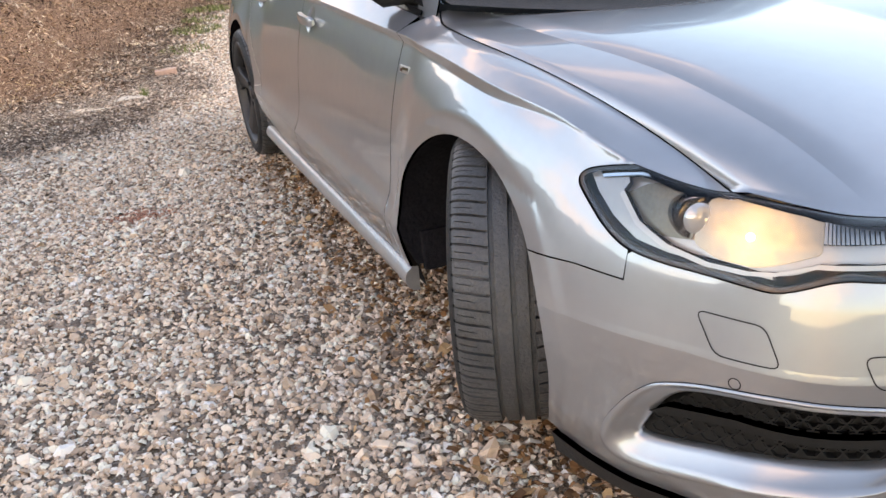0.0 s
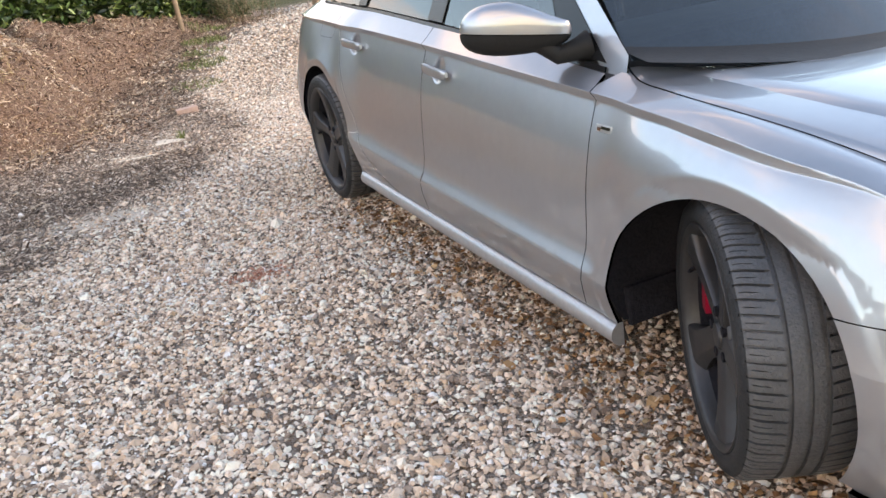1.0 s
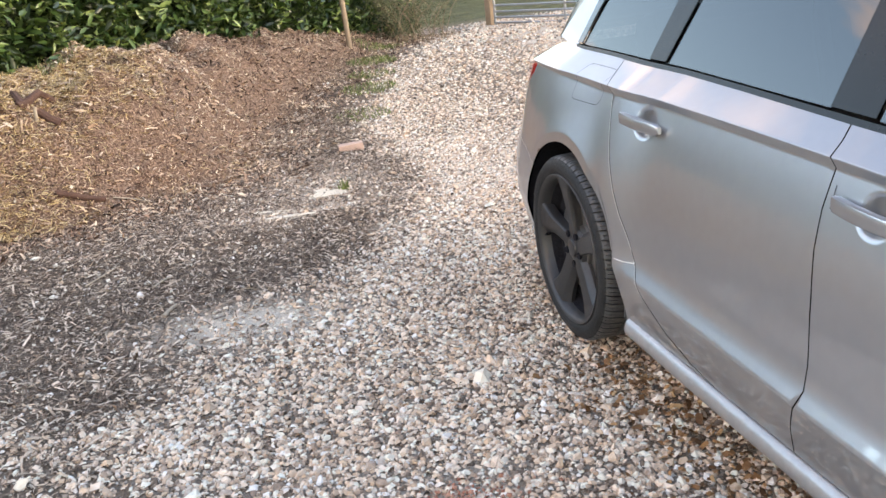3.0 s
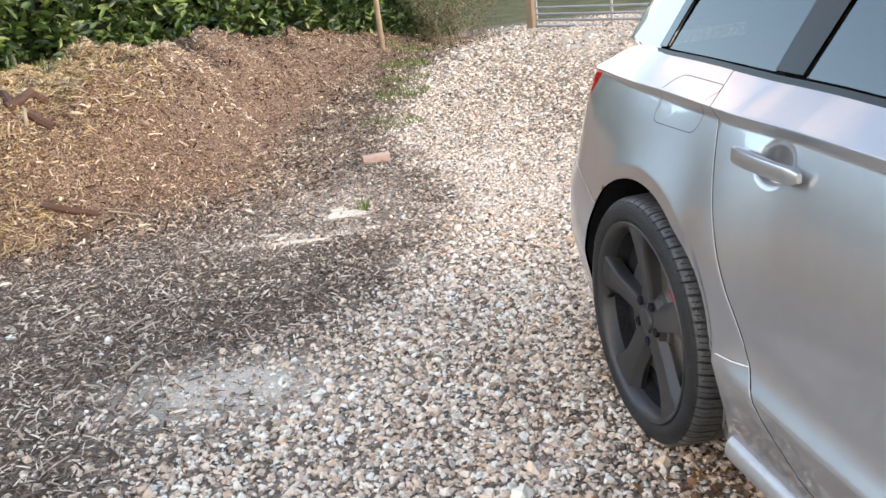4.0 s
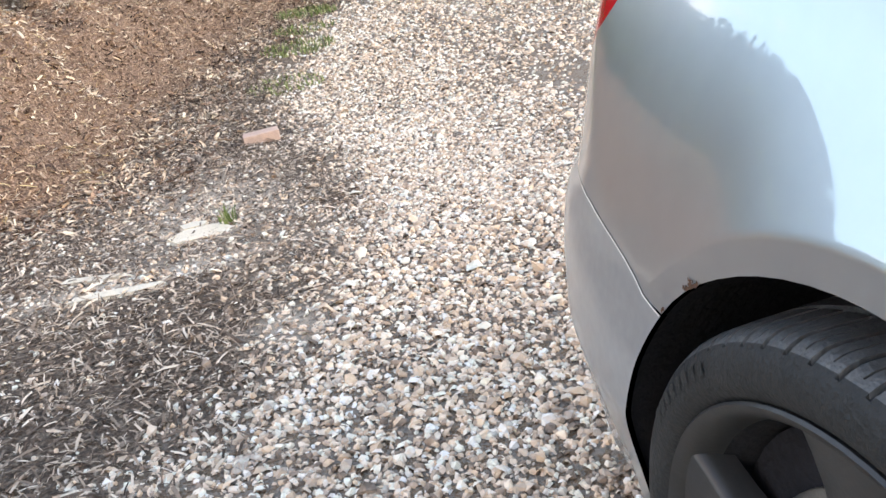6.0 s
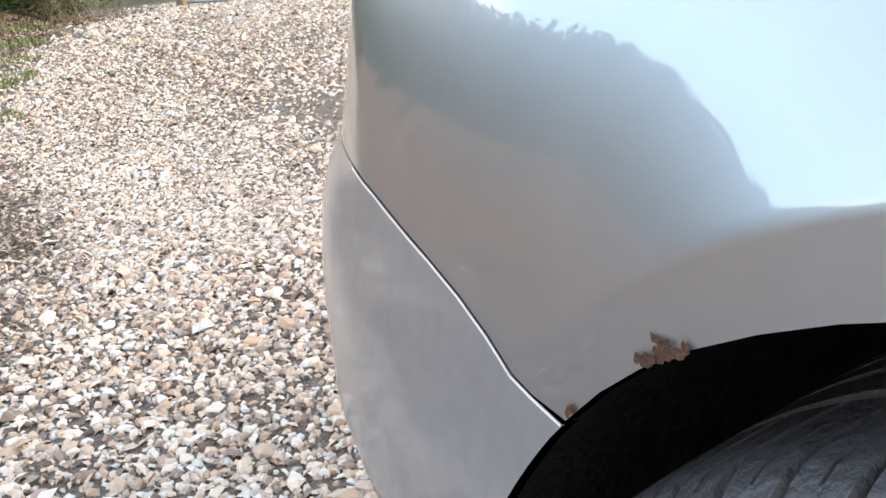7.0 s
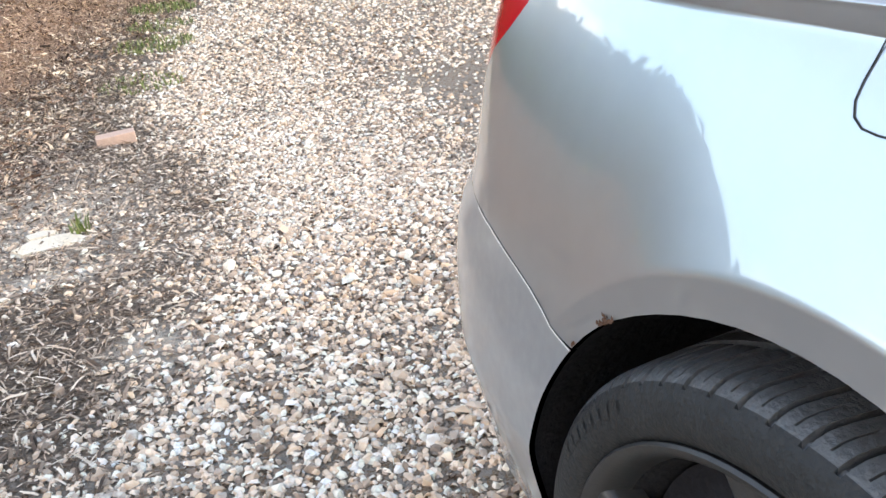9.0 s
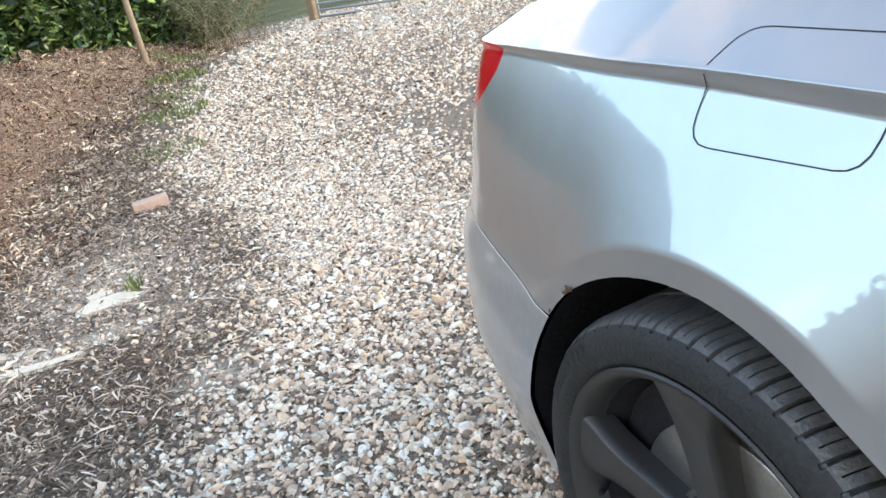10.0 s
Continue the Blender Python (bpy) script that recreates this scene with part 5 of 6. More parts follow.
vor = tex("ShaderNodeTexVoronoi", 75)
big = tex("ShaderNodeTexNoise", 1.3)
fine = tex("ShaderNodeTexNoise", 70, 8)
bed = ramp_node(nt, SHADED_BED)
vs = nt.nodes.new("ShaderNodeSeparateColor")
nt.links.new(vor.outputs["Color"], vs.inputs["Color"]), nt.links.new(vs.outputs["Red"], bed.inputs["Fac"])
mul = ramp_node(nt, [(0.25, (0.050, 0.035, 0.027)), (0.5, (0.16, 0.115, 0.088)), (0.62, (0.31, 0.23, 0.175)), (0.75, (0.52, 0.41, 0.32))])
nt.links.new(fine.outputs["Fac"], mul.inputs["Fac"])
bnk = ramp_node(nt, [(0.25, (0.07, 0.042, 0.030)), (0.45, (0.20, 0.120, 0.085)), (0.6, (0.40, 0.26, 0.185)), (0.75, (0.62, 0.45, 0.34))])
nt.links.new(fine.outputs["Fac"], bnk.inputs["Fac"])
grs = ramp_node(nt, [(0.3, (0.05, 0.06, 0.02)), (0.6, (0.12, 0.13, 0.05))])
nt.links.new(big.outputs["Fac"], grs.inputs["Fac"])
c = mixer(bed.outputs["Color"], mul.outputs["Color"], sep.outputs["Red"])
c = mixer(c, bnk.outputs["Color"], att2.outputs["Fac"])
c = mixer(c, (0.72, 0.62, 0.52), sep.outputs["Blue"])
c = mixer(c, grs.outputs["Color"], sep.outputs["Green"])
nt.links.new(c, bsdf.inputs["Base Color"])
bp = nt.nodes.new("ShaderNodeBump")
bp.inputs["Strength"].default_value, bp.inputs["Distance"].default_value = 0.9, 0.012
hsum = nt.nodes.new("ShaderNodeMath")
hsum.operation = "SUBTRACT"
nt.links.new(fine.outputs["Fac"], hsum.inputs[0]), nt.links.new(vor.outputs["Distance"], hsum.inputs[1])
nt.links.new(hsum.outputs[0], bp.inputs["Height"]), nt.links.new(bp.outputs["Normal"], bsdf.inputs["Normal"])

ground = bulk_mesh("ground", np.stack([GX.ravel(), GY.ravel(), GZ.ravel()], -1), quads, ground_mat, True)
zm, zg, zd, zbk = zones(GX.ravel(), GY.ravel())
ca = ground.data.color_attributes.new("zone", "FLOAT_COLOR", "POINT")
ca.data.foreach_set("color", np.stack([zm, zg, np.clip(zd * 1.1, 0, 1), np.ones_like(zm)], -1).astype(np.float32).ravel())
fa = ground.data.attributes.new("bank", "FLOAT", "POINT")
fa.data.foreach_set("value", zbk.astype(np.float32))
tagged(ground, "gravel track with a bank of old wood chips", "ground", kind="structure")


def island_mat(name, stops, rough=0.85, noise_scale=40, spec=0.3, patch=0.0):
    m, t, b = nodes_of(name)
    g, r = t.nodes.new("ShaderNodeNewGeometry"), ramp_node(t, stops)
    n, a, co = t.nodes.new("ShaderNodeTexNoise"), t.nodes.new("ShaderNodeMath"), t.nodes.new("ShaderNodeTexCoord")
    n.inputs["Scale"].default_value, n.inputs["Detail"].default_value = noise_scale, 4
    a.operation = "MULTIPLY_ADD"
    a.inputs[1].default_value = 0.22
    t.links.new(co.outputs["Object"], n.inputs["Vector"])
    sub = t.nodes.new("ShaderNodeMath")
    sub.operation = "SUBTRACT"
    sub.inputs[1].default_value = 0.11
    t.links.new(g.outputs["Random Per Island"], sub.inputs[0])
    t.links.new(n.outputs["Fac"], a.inputs[0]), t.links.new(sub.outputs[0], a.inputs[2])
    last = a.outputs[0]
    if patch:
        n2, a2 = t.nodes.new("ShaderNodeTexNoise"), t.nodes.new("ShaderNodeMath")
        n2.inputs["Scale"].default_value, n2.inputs["Detail"].default_value = 1.6, 5
        a2.operation = "MULTIPLY_ADD"
        a2.inputs[1].default_value = patch
        sh = t.nodes.new("ShaderNodeMath")
        sh.operation = "SUBTRACT"
        sh.inputs[1].default_value = patch / 2
        t.links.new(co.outputs["Object"], n2.inputs["Vector"]), t.links.new(n2.outputs["Fac"], a2.inputs[0])
        t.links.new(last, sh.inputs[0]), t.links.new(sh.outputs[0], a2.inputs[2])
        last = a2.outputs[0]
    t.links.new(last, r.inputs["Fac"]), t.links.new(r.outputs["Color"], b.inputs["Base Color"])
    b.inputs["Roughness"].default_value, b.inputs["Specular IOR Level"].default_value = rough, spec
    return m


def turns(rs, n, tilt):
    """Random turns: any heading, tilted by up to about tilt radians."""
    a, b, c = rs.uniform(0, math.tau, n), rs.normal(0, tilt, n), rs.normal(0, tilt, n)
    ca_, sa, cb, sb, cc, sc = np.cos(a), np.sin(a), np.cos(b), np.sin(b), np.cos(c), np.sin(c)
    z, o = np.zeros(n), np.ones(n)
    R1 = np.stack([ca_, -sa, z, sa, ca_, z, z, z, o], -1).reshape(n, 3, 3)
    R2 = np.stack([o, z, z, z, cb, -sb, z, sb, cb], -1).reshape(n, 3, 3)
    R3 = np.stack([cc, z, sc, z, o, z, -sc, z, cc], -1).reshape(n, 3, 3)
    return R1 @ R2 @ R3




SHARD_V = np.array([(math.cos(k * math.tau / 6), math.sin(k * math.tau / 6), -0.35) for k in range(6)] + [(0.62 * math.cos(k * math.tau / 3 + 0.5), 0.62 * math.sin(k * math.tau / 3 + 0.5), 0.75) for k in range(3)])
SHARD_F = np.array([(6, 7, 8)] + [t for k in range(3) for t in ((2 * k, 2 * k + 1, 6 + k), (2 * k + 1, 2 * k + 2, 6 + k) if k < 2 else (5, 0, 8), (2 * k + 2 if k < 2 else 0, 6 + (k + 1) % 3, 6 + k))])


def scatter(name, base_v, base_f, pos, size, tilt, seed, material, jitter=0.0, smooth=False):
    """Many small pieces in one mesh. size is (n, 3)."""
    rs = np.random.RandomState(seed)
    n = len(pos)
    v = base_v[None] + rs.uniform(-jitter, jitter, (n, *base_v.shape))
    v = np.einsum("nij,nkj->nki", turns(rs, n, tilt), v * size[:, None, :]) + pos[:, None, :]
    f = (base_f[None] + (np.arange(n) * len(base_v))[:, None, None]).reshape(-1, base_f.shape[1])
    return bulk_mesh(name, v.reshape(-1, 3), f, material, smooth)


def strew(rs, x0, x1, y0, y1, per_m2):
    n = int((x1 - x0) * (y1 - y0) * per_m2)
    return rs.uniform(x0, x1, n), rs.uniform(y0, y1, n)


gravel_mat = island_mat("gravel_stone", STONES, 0.8, 60, patch=0.3)
rs = np.random.RandomState(21)
xs, ys, sz = [], [], []
for x0, x1, y0, y1, d, mean in ((-2.5, 0.25, -1.1, 3.6, 6700, 0.0080), (-2.4, 1.2, 3.6, 6.4, 6600, 0.0076), (-1.4, 1.5, 6.4, 9.0, 3000, 0.0090), (-3.6, -2.3, 1.0, 4.4, 1800, 0.0085), (0.25, 0.9, -0.9, 3.6, 800, 0.010), (1.5, 5.0, 8.0, 12.0, 700, 0.013), (-0.6, 1.5, 9.0, 12.0, 1600, 0.012), (0.2, 7.0, 12.0, 17.5, 500, 0.018), (-7.5, 8.5, -6.5, 12.0, 90, 0.013), (-3.8, 4.5, -2.6, 7.5, 140, 0.011)):
    px, py = strew(rs, x0, x1, y0, y1, d)
    soft = 0.22 if d > 150 else 0.9
    px, py = px + rs.normal(0, soft, len(px)), py + rs.normal(0, soft, len(px))
    xs.append(px), ys.append(py), sz.append(np.clip(rs.lognormal(math.log(mean), 0.30, len(px)), 0.004, 0.018 if mean < 0.0095 else 0.032))
xs, ys, sz = np.concatenate(xs), np.concatenate(ys), np.concatenate(sz)
zm, zg, zd, zbk = zones(xs, ys)
keep = (rs.uniform(0, 1, len(xs)) > 0.93 * zm * (1 - 0.8 * np.clip(zd, 0, 1))) & (rs.uniform(0, 1, len(xs)) > 0.78 * zd) & (zbk < 0.5)
xs, ys, sz = xs[keep], ys[keep], sz[keep]
pos = np.stack([xs, ys, ground_z(xs, ys) + sz * 0.25], -1)
size = np.stack([sz * rs.uniform(0.8, 1.5, len(sz)), sz * rs.uniform(0.7, 1.1, len(sz)), sz * rs.uniform(0.45, 0.8, len(sz))], -1)
tagged(scatter("gravel", SHARD_V, SHARD_F, pos, size, 0.55, 22, gravel_mat, 0.20, False), "loose pale and tan gravel stones", "gravel", kind="stuff")

# chips, straw and twigs on the bank and its foot
CHIP_V = np.array([(-1, -1, 0), (1, -0.8, 0), (1, 0.9, 0), (-1, 1, 0), (0, -1.1, 0.5), (0, 1.1, 0.5)], float)
CHIP_F = np.array([(0, 4, 5, 3), (4, 1, 2, 5)])
chip_mat = island_mat("old_wood_chips", [(0.0, (0.035, 0.021, 0.015)), (0.25, (0.13, 0.074, 0.052)), (0.45, (0.29, 0.175, 0.12)), (0.62, (0.44, 0.28, 0.195)), (0.80, (0.62, 0.435, 0.30)), (1.0, (0.84, 0.68, 0.51))], 0.85, patch=1.0)
rs = np.random.RandomState(31)
px, py = strew(rs, -5.0, 3.2, 5.0, 16.0, 2700)
d = left_of(FOOT, px, py)
keep = (d > -0.35 + 0.2 * rs.normal(0, 1, len(px))) & (d < 2.6)
px, py = px[keep], py[keep]
ln = np.clip(rs.lognormal(math.log(0.0135), 0.5, len(px)), 0.006, 0.048)
pos = np.stack([px, py, ground_z(px, py) + 0.006 + 0.010 * rs.uniform(0, 1, len(px))], -1)
tagged(scatter("wood_chips", CHIP_V, CHIP_F, pos, np.stack([ln, 0.0012 + ln * rs.uniform(0.05, 0.22, len(px)), ln * 0.3], -1), 0.5, 32, chip_mat, 0.15), "old reddish wood chips and straw on the bank", "wood chips", kind="stuff")
straw_mat = island_mat("dry_straw", [(0.0, (0.27, 0.165, 0.07)), (0.5, (0.58, 0.41, 0.20)), (1.0, (0.84, 0.67, 0.40))], 0.8, patch=0.5)
px, py = strew(rs, -4.6, -0.8, 5.2, 9.0, 6500)
d = left_of(FOOT, px, py)
# straw thickened towards the left, where its yellow also stands for sunlight
keep = (d > 0.05) & (d < 2.2) & (rs.uniform(0, 1, len(px)) < np.clip(0.75 * wave(px, py, 2.1, 15) + 0.32 + 0.60 * np.clip((-1.95 - px) / 0.6, -1, 1), 0.02, 1))
px, py = px[keep], py[keep]
ln = rs.uniform(0.012, 0.045, len(px))
pos = np.stack([px, py, ground_z(px, py) + 0.012 + 0.014 * rs.uniform(0, 1, len(px))], -1)
tagged(scatter("straw", CHIP_V, CHIP_F, pos, np.stack([ln, 0.0012 + ln * 0.03, ln * 0.14], -1), 0.45, 35, straw_mat, 0.1), "dry yellow straw lying on the bank", "straw", kind="stuff")
# paler chips on the crest, their colour partly standing in for sunlight there
pale_chip = island_mat("sunlit_pale_chips", [(0.0, (0.28, 0.18, 0.13)), (0.5, (0.58, 0.43, 0.32)), (1.0, (0.86, 0.72, 0.57))], 0.85, patch=0.5)
px, py = strew(rs, -4.6, 0.4, 5.6, 10.0, 3800)
d = left_of(FOOT, px, py)
keep = (d > 0.25) & (d < 2.4) & (rs.uniform(0, 1, len(px)) < np.clip(0.9 * wave(px, py, 1.8, 17) + 0.6 * wave(px, py, 5, 18) + 0.30 + 0.5 * np.clip((d - 0.9) / 0.5, -1, 1) - 0.35 * np.clip((px + 1.2) / 1.2, 0, 1), 0.0, 1))
px, py = px[keep], py[keep]
ln = np.clip(rs.lognormal(math.log(0.0135), 0.5, len(px)), 0.006, 0.042)
pos = np.stack([px, py, ground_z(px, py) + 0.012 + 0.012 * rs.uniform(0, 1, len(px))], -1)
tagged(scatter("sunlit_crest_chips", CHIP_V, CHIP_F, pos, np.stack([ln, 0.0012 + ln * rs.uniform(0.05, 0.25, len(px)), ln * 0.3], -1), 0.45, 36, pale_chip, 0.15), "pale wood chips along the crest of the bank, sunlight in their colour", "wood chips", kind="stuff")
mulch_mat = island_mat("dark_mulch", [(0.0, (0.052, 0.035, 0.027)), (0.36, (0.165, 0.115, 0.088)), (0.6, (0.34, 0.25, 0.19)), (0.82, (0.57, 0.44, 0.34)), (1.0, (0.84, 0.70, 0.57))], 0.9)
px, py = strew(rs, -4.0, 0.8, 1.8, 9.5, 4600)
zm, zg, zd, zbk = zones(px, py)
keep = (rs.uniform(0, 1, len(px)) < zm * (1 - 0.9 * zbk) * (1 - 0.85 * zd)) & (zbk < 0.8)
px, py = px[keep], py[keep]
ln = np.clip(rs.lognormal(math.log(0.0135), 0.5, len(px)), 0.005, 0.045)
pos = np.stack([px, py, ground_z(px, py) + 0.004 + 0.006 * rs.uniform(0, 1, len(px))], -1)
tagged(scatter("mulch", CHIP_V, CHIP_F, pos, np.stack([ln, 0.0008 + ln * rs.uniform(0.02, 0.10, len(px)), ln * 0.3], -1), 0.35, 33, mulch_mat, 0.2), "dark grey shredded bark on the ground", "mulch", kind="stuff")

litter_mat = island_mat("brown_leaf_litter", [(0.0, (0.10, 0.05, 0.025)), (0.5, (0.28, 0.14, 0.065)), (0.8, (0.42, 0.22, 0.10)), (1.0, (0.50, 0.33, 0.18))], 0.85)
px, py = strew(rs, -0.35, 0.55, -0.7, 2.7, 2600)
keep = rs.uniform(0, 1, len(px)) < np.clip(np.exp(-((px - 0.10) / 0.17) ** 2) * (0.75 + 0.7 * wave(px, py, 6, 51)), 0, 1)
px, py = px[keep], py[keep]
ln = np.clip(rs.lognormal(math.log(0.0075), 0.4, len(px)), 0.004, 0.018)
pos = np.stack([px, py, ground_z(px, py) + 0.008 + 0.004 * rs.uniform(0, 1, len(px))], -1)
tagged(scatter("leaf_litter", CHIP_V, CHIP_F, pos, np.stack([ln, ln * rs.uniform(0.35, 0.8, len(px)), ln * 0.3], -1), 0.4, 52, litter_mat, 0.25), "brown crumbled leaves between the stones beside the sill", "leaf litter", kind="stuff")
crumb_mat = island_mat("brick_crumbs", [(0.0, (0.30, 0.12, 0.08)), (0.6, (0.46, 0.22, 0.15)), (1.0, (0.58, 0.36, 0.27))], 0.9)
px, py = rs.normal(-0.62, 0.075, 420), rs.normal(2.05, 0.055, 420)
ln = np.clip(rs.lognormal(math.log(0.0042), 0.4, 420), 0.002, 0.011)
pos = np.stack([px, py, ground_z(px, py) + 0.008], -1)
tagged(scatter("brick_crumbs", SHARD_V, SHARD_F, pos, np.stack([ln, ln * 0.8, ln * 0.6], -1), 0.5, 53, crumb_mat, 0.2), "crumbled red brick among the gravel", "brick crumbs", kind="stuff")

# ---------- things on the ground ----------
def drop_at(x, y, up=0.0):
    return float(ground_z(x, y)) + up


brick_mat = mat("pale_brick", (0.58, 0.39, 0.31), 0.9, 0, 0.2, 20, 0.5, 120)
b = part("brick", box_bm(0.215, 0.10, 0.065, 0.006), brick_mat, None)
b.matrix_basis = pose(-0.083, 7.67, drop_at(-0.083, 7.67, 0.030), 2, -3, -4)
tagged(b, "pale red brick lying on the track edge", "brick")
slab_mat = mat("pale_concrete", (0.72, 0.62, 0.50), 0.9, 0, 0.15, 9, 0.5, 90)


def slab(outline, t, m, label):
    bm = bmesh.new()
    f = bm.faces.new([bm.verts.new((x, y, 0)) for x, y in outline])
    top = bmesh.ops.extrude_face_region(bm, geom=[f])["geom"]
    bmesh.ops.translate(bm, vec=(0, 0, t), verts=[v for v in top if isinstance(v, bmesh.types.BMVert)])
    bmesh.ops.bevel(bm, geom=bm.edges[:], offset=t * 0.25, segments=2, affect="EDGES")
    ob = part("concrete_piece", bm, slab_mat, None)
    ob.matrix_basis = m
    return tagged(ob, label, "concrete", group="broken concrete pieces")


slab([(-0.14, -0.02), (-0.10, -0.09), (0.03, -0.08), (0.15, -0.05), (0.12, 0.01), (0.06, 0.06), (-0.06, 0.05)], 0.03, pose(-0.50, 5.88, drop_at(-0.50, 5.88, -0.012), 3, 2, 0), "flat pale piece of broken concrete")
slab([(-0.06, -0.04), (0.04, -0.05), (0.07, 0.0), (0.03, 0.05), (-0.05, 0.04)], 0.028, pose(-0.53, 6.03, drop_at(-0.53, 6.03, -0.012), -2, 3, 20), "small pale piece of broken concrete")
slab([(-0.18, -0.03), (0.04, -0.035), (0.17, -0.01), (0.14, 0.025), (-0.05, 0.035), (-0.16, 0.02)], 0.025, pose(-0.78, 5.33, drop_at(-0.78, 5.33, -0.012), 0, 0, -9), "long pale strip of broken concrete")
slab([(-0.15, -0.03), (0.02, -0.03), (0.15, -0.005), (0.10, 0.03), (-0.12, 0.025)], 0.022, pose(-0.88, 5.58, drop_at(-0.88, 5.58, -0.012), 0, 0, -22), "long pale strip of broken concrete")

bark_mat = mat("stick_bark", (0.105, 0.052, 0.036), 0.9, 0, 0.35, 18, 0.7, 90)


pale_wood = mat("pale_splinter", (0.42, 0.34, 0.26), 0.9, 0, 0.2, 18, 0.4, 90)


def stick(points, r0, r1, label, category="stick"):
    bm = bmesh.new()
    pts = [(x, y, drop_at(x, y, up)) for x, y, up in points]
    add_tube(bm, pts, [r0 + (r1 - r0) * i / (len(pts) - 1) for i in range(len(pts))], 9)
    return tagged(part("stick", bm, pale_wood if category == "twig" else bark_mat, None, "", True), label, category)


stick([(-2.29, 6.47, 0.016), (-2.20, 6.49, 0.022), (-2.10, 6.52, 0.018), (-2.00, 6.56, 0.014)], 0.027, 0.020, "brown stick lying at the foot of the bank")
stick([(-2.62, 7.32, 0.02), (-2.54, 7.16, 0.025), (-2.47, 7.01, 0.02)], 0.030, 0.036, "weathered brown log lying in the chips", "log")
stick([(-2.49, 6.97, 0.02), (-2.43, 7.03, 0.035), (-2.37, 7.13, 0.04), (-2.31, 7.23, 0.03)], 0.030, 0.034, "dark brown log lying across the bank", "log")
stick([(-2.38, 7.00, 0.02), (-2.31, 6.99, 0.03), (-2.24, 6.975, 0.03)], 0.030, 0.038, "short brown log with a sawn end", "log")
stick([(-2.385, 6.93, -0.02), (-2.380, 6.925, 0.06), (-2.372, 6.925, 0.115)], 0.014, 0.011, "pale broken stick standing out of the bank", "twig")
stick([(-1.95, 6.60, 0.016), (-1.84, 6.62, 0.022), (-1.70, 6.62, 0.016)], 0.006, 0.003, "thin pale twig at the foot of the bank", "twig")
stick([(-1.88, 4.63, 0.012), (-1.81, 4.74, 0.016), (-1.74, 4.87, 0.012)], 0.005, 0.003, "thin pale twig on the dark ground", "twig")
stick([(-1.46, 3.94, 0.012), (-1.44, 4.00, 0.014), (-1.41, 4.07, 0.010)], 0.009, 0.006, "pale wood splinter on the gravel", "twig")
stick([(-1.53, 4.39, 0.012), (-1.50, 4.45, 0.014), (-1.46, 4.51, 0.010)], 0.006, 0.004, "pale wood splinter on the dark ground", "twig")

leaf_mat = island_mat("grass_blades", [(0.0, (0.10, 0.13, 0.04)), (0.5, (0.19, 0.24, 0.07)), (1.0, (0.36, 0.36, 0.17))], 0.7)


def tuft(x, y, radius, count, height, seed, label):
    r = np.random.RandomState(seed)
    verts, faces = [], []
    for _ in range(count):
        a, q = r.uniform(0, math.tau), radius * math.sqrt(r.uniform(0, 1))
        bx, by = x + q * math.cos(a), y + q * math.sin(a)
        bz = drop_at(bx, by)
        h, la, w, h2 = height * r.uniform(0.5, 1.2), r.uniform(0, math.tau), r.uniform(0.002, 0.005), r.uniform(0.2, 0.8)
        dx, dy = math.cos(la), math.sin(la)
        i = len(verts)
        verts += [(bx - dy * w, by + dx * w, bz), (bx + dy * w, by - dx * w, bz), (bx + dx * h * h2 * 0.4 + dy * w, by + dy * h * h2 * 0.4 - dx * w, bz + h * 0.7), (bx + dx * h * h2 * 0.4 - dy * w, by + dy * h * h2 * 0.4 + dx * w, bz + h * 0.7), (bx + dx * h * h2, by + dy * h * h2, bz + h)]
        faces += [(i, i + 1, i + 2, i + 3), (i + 3, i + 2, i + 4)]
    return tagged(mesh_object("grass_tuft", verts, faces, leaf_mat, None, "", False), label, "grass", group="grass tufts at the track edge", kind="stuff")


tuft(-0.385, 5.93, 0.035, 26, 0.085, 1, "small green weed beside the concrete piece")
for k, (x, y, q, n, h) in enumerate(((0.55, 10.3, 0.34, 420, 0.045), (0.95, 12.3, 0.36, 420, 0.06), (0.25, 9.0, 0.30, 200, 0.04), (0.75, 11.2, 0.32, 240, 0.045), (1.3, 13.6, 0.4, 260, 0.07), (-2.6, 8.6, 0.3, 140, 0.08))):
    tuft(x, y, q, n, h, 5 + k, "low green grass growing through the chips")

# ---------- stake, hedge, shrub, gate ----------
stake_mat = mat("weathered_stake", (0.34, 0.24, 0.16), 0.85, 0, 0.25, 10, 0.4, 70)
bm = bmesh.new()
add_tube(bm, [(0.80, 13.26, drop_at(0.8, 13.26, -0.1)), (0.785, 13.26, 0.7), (0.76, 13.27, 1.75)], [0.042, 0.040, 0.036], 12)
tagged(part("stake", bm, stake_mat, None, "", True), "round wooden stake in front of the hedge", "post")

LEAF_V = np.array([(-1, 0, 0), (-0.35, -0.36, 0.06), (-0.35, 0.36, 0.06), (0.35, -0.34, 0.05), (0.35, 0.34, 0.05), (1, 0, -0.12), (-0.35, 0, -0.03), (0.35, 0, -0.05)], float)
LEAF_T = np.array([(0, 1, 6), (0, 6, 2), (1, 3, 7), (1, 7, 6), (6, 7, 4), (6, 4, 2), (3, 5, 7), (7, 5, 4)])
hedge_leaf = island_mat("laurel_leaf", [(0.0, (0.010, 0.020, 0.006)), (0.45, (0.034, 0.065, 0.016)), (0.82, (0.10, 0.16, 0.038)), (1.0, (0.30, 0.38, 0.12))], 0.36, 12, 0.5)
hedge_shade = mat("hedge_inner_shade", (0.012, 0.02, 0.008), 0.95, 0, 0.5, 6)


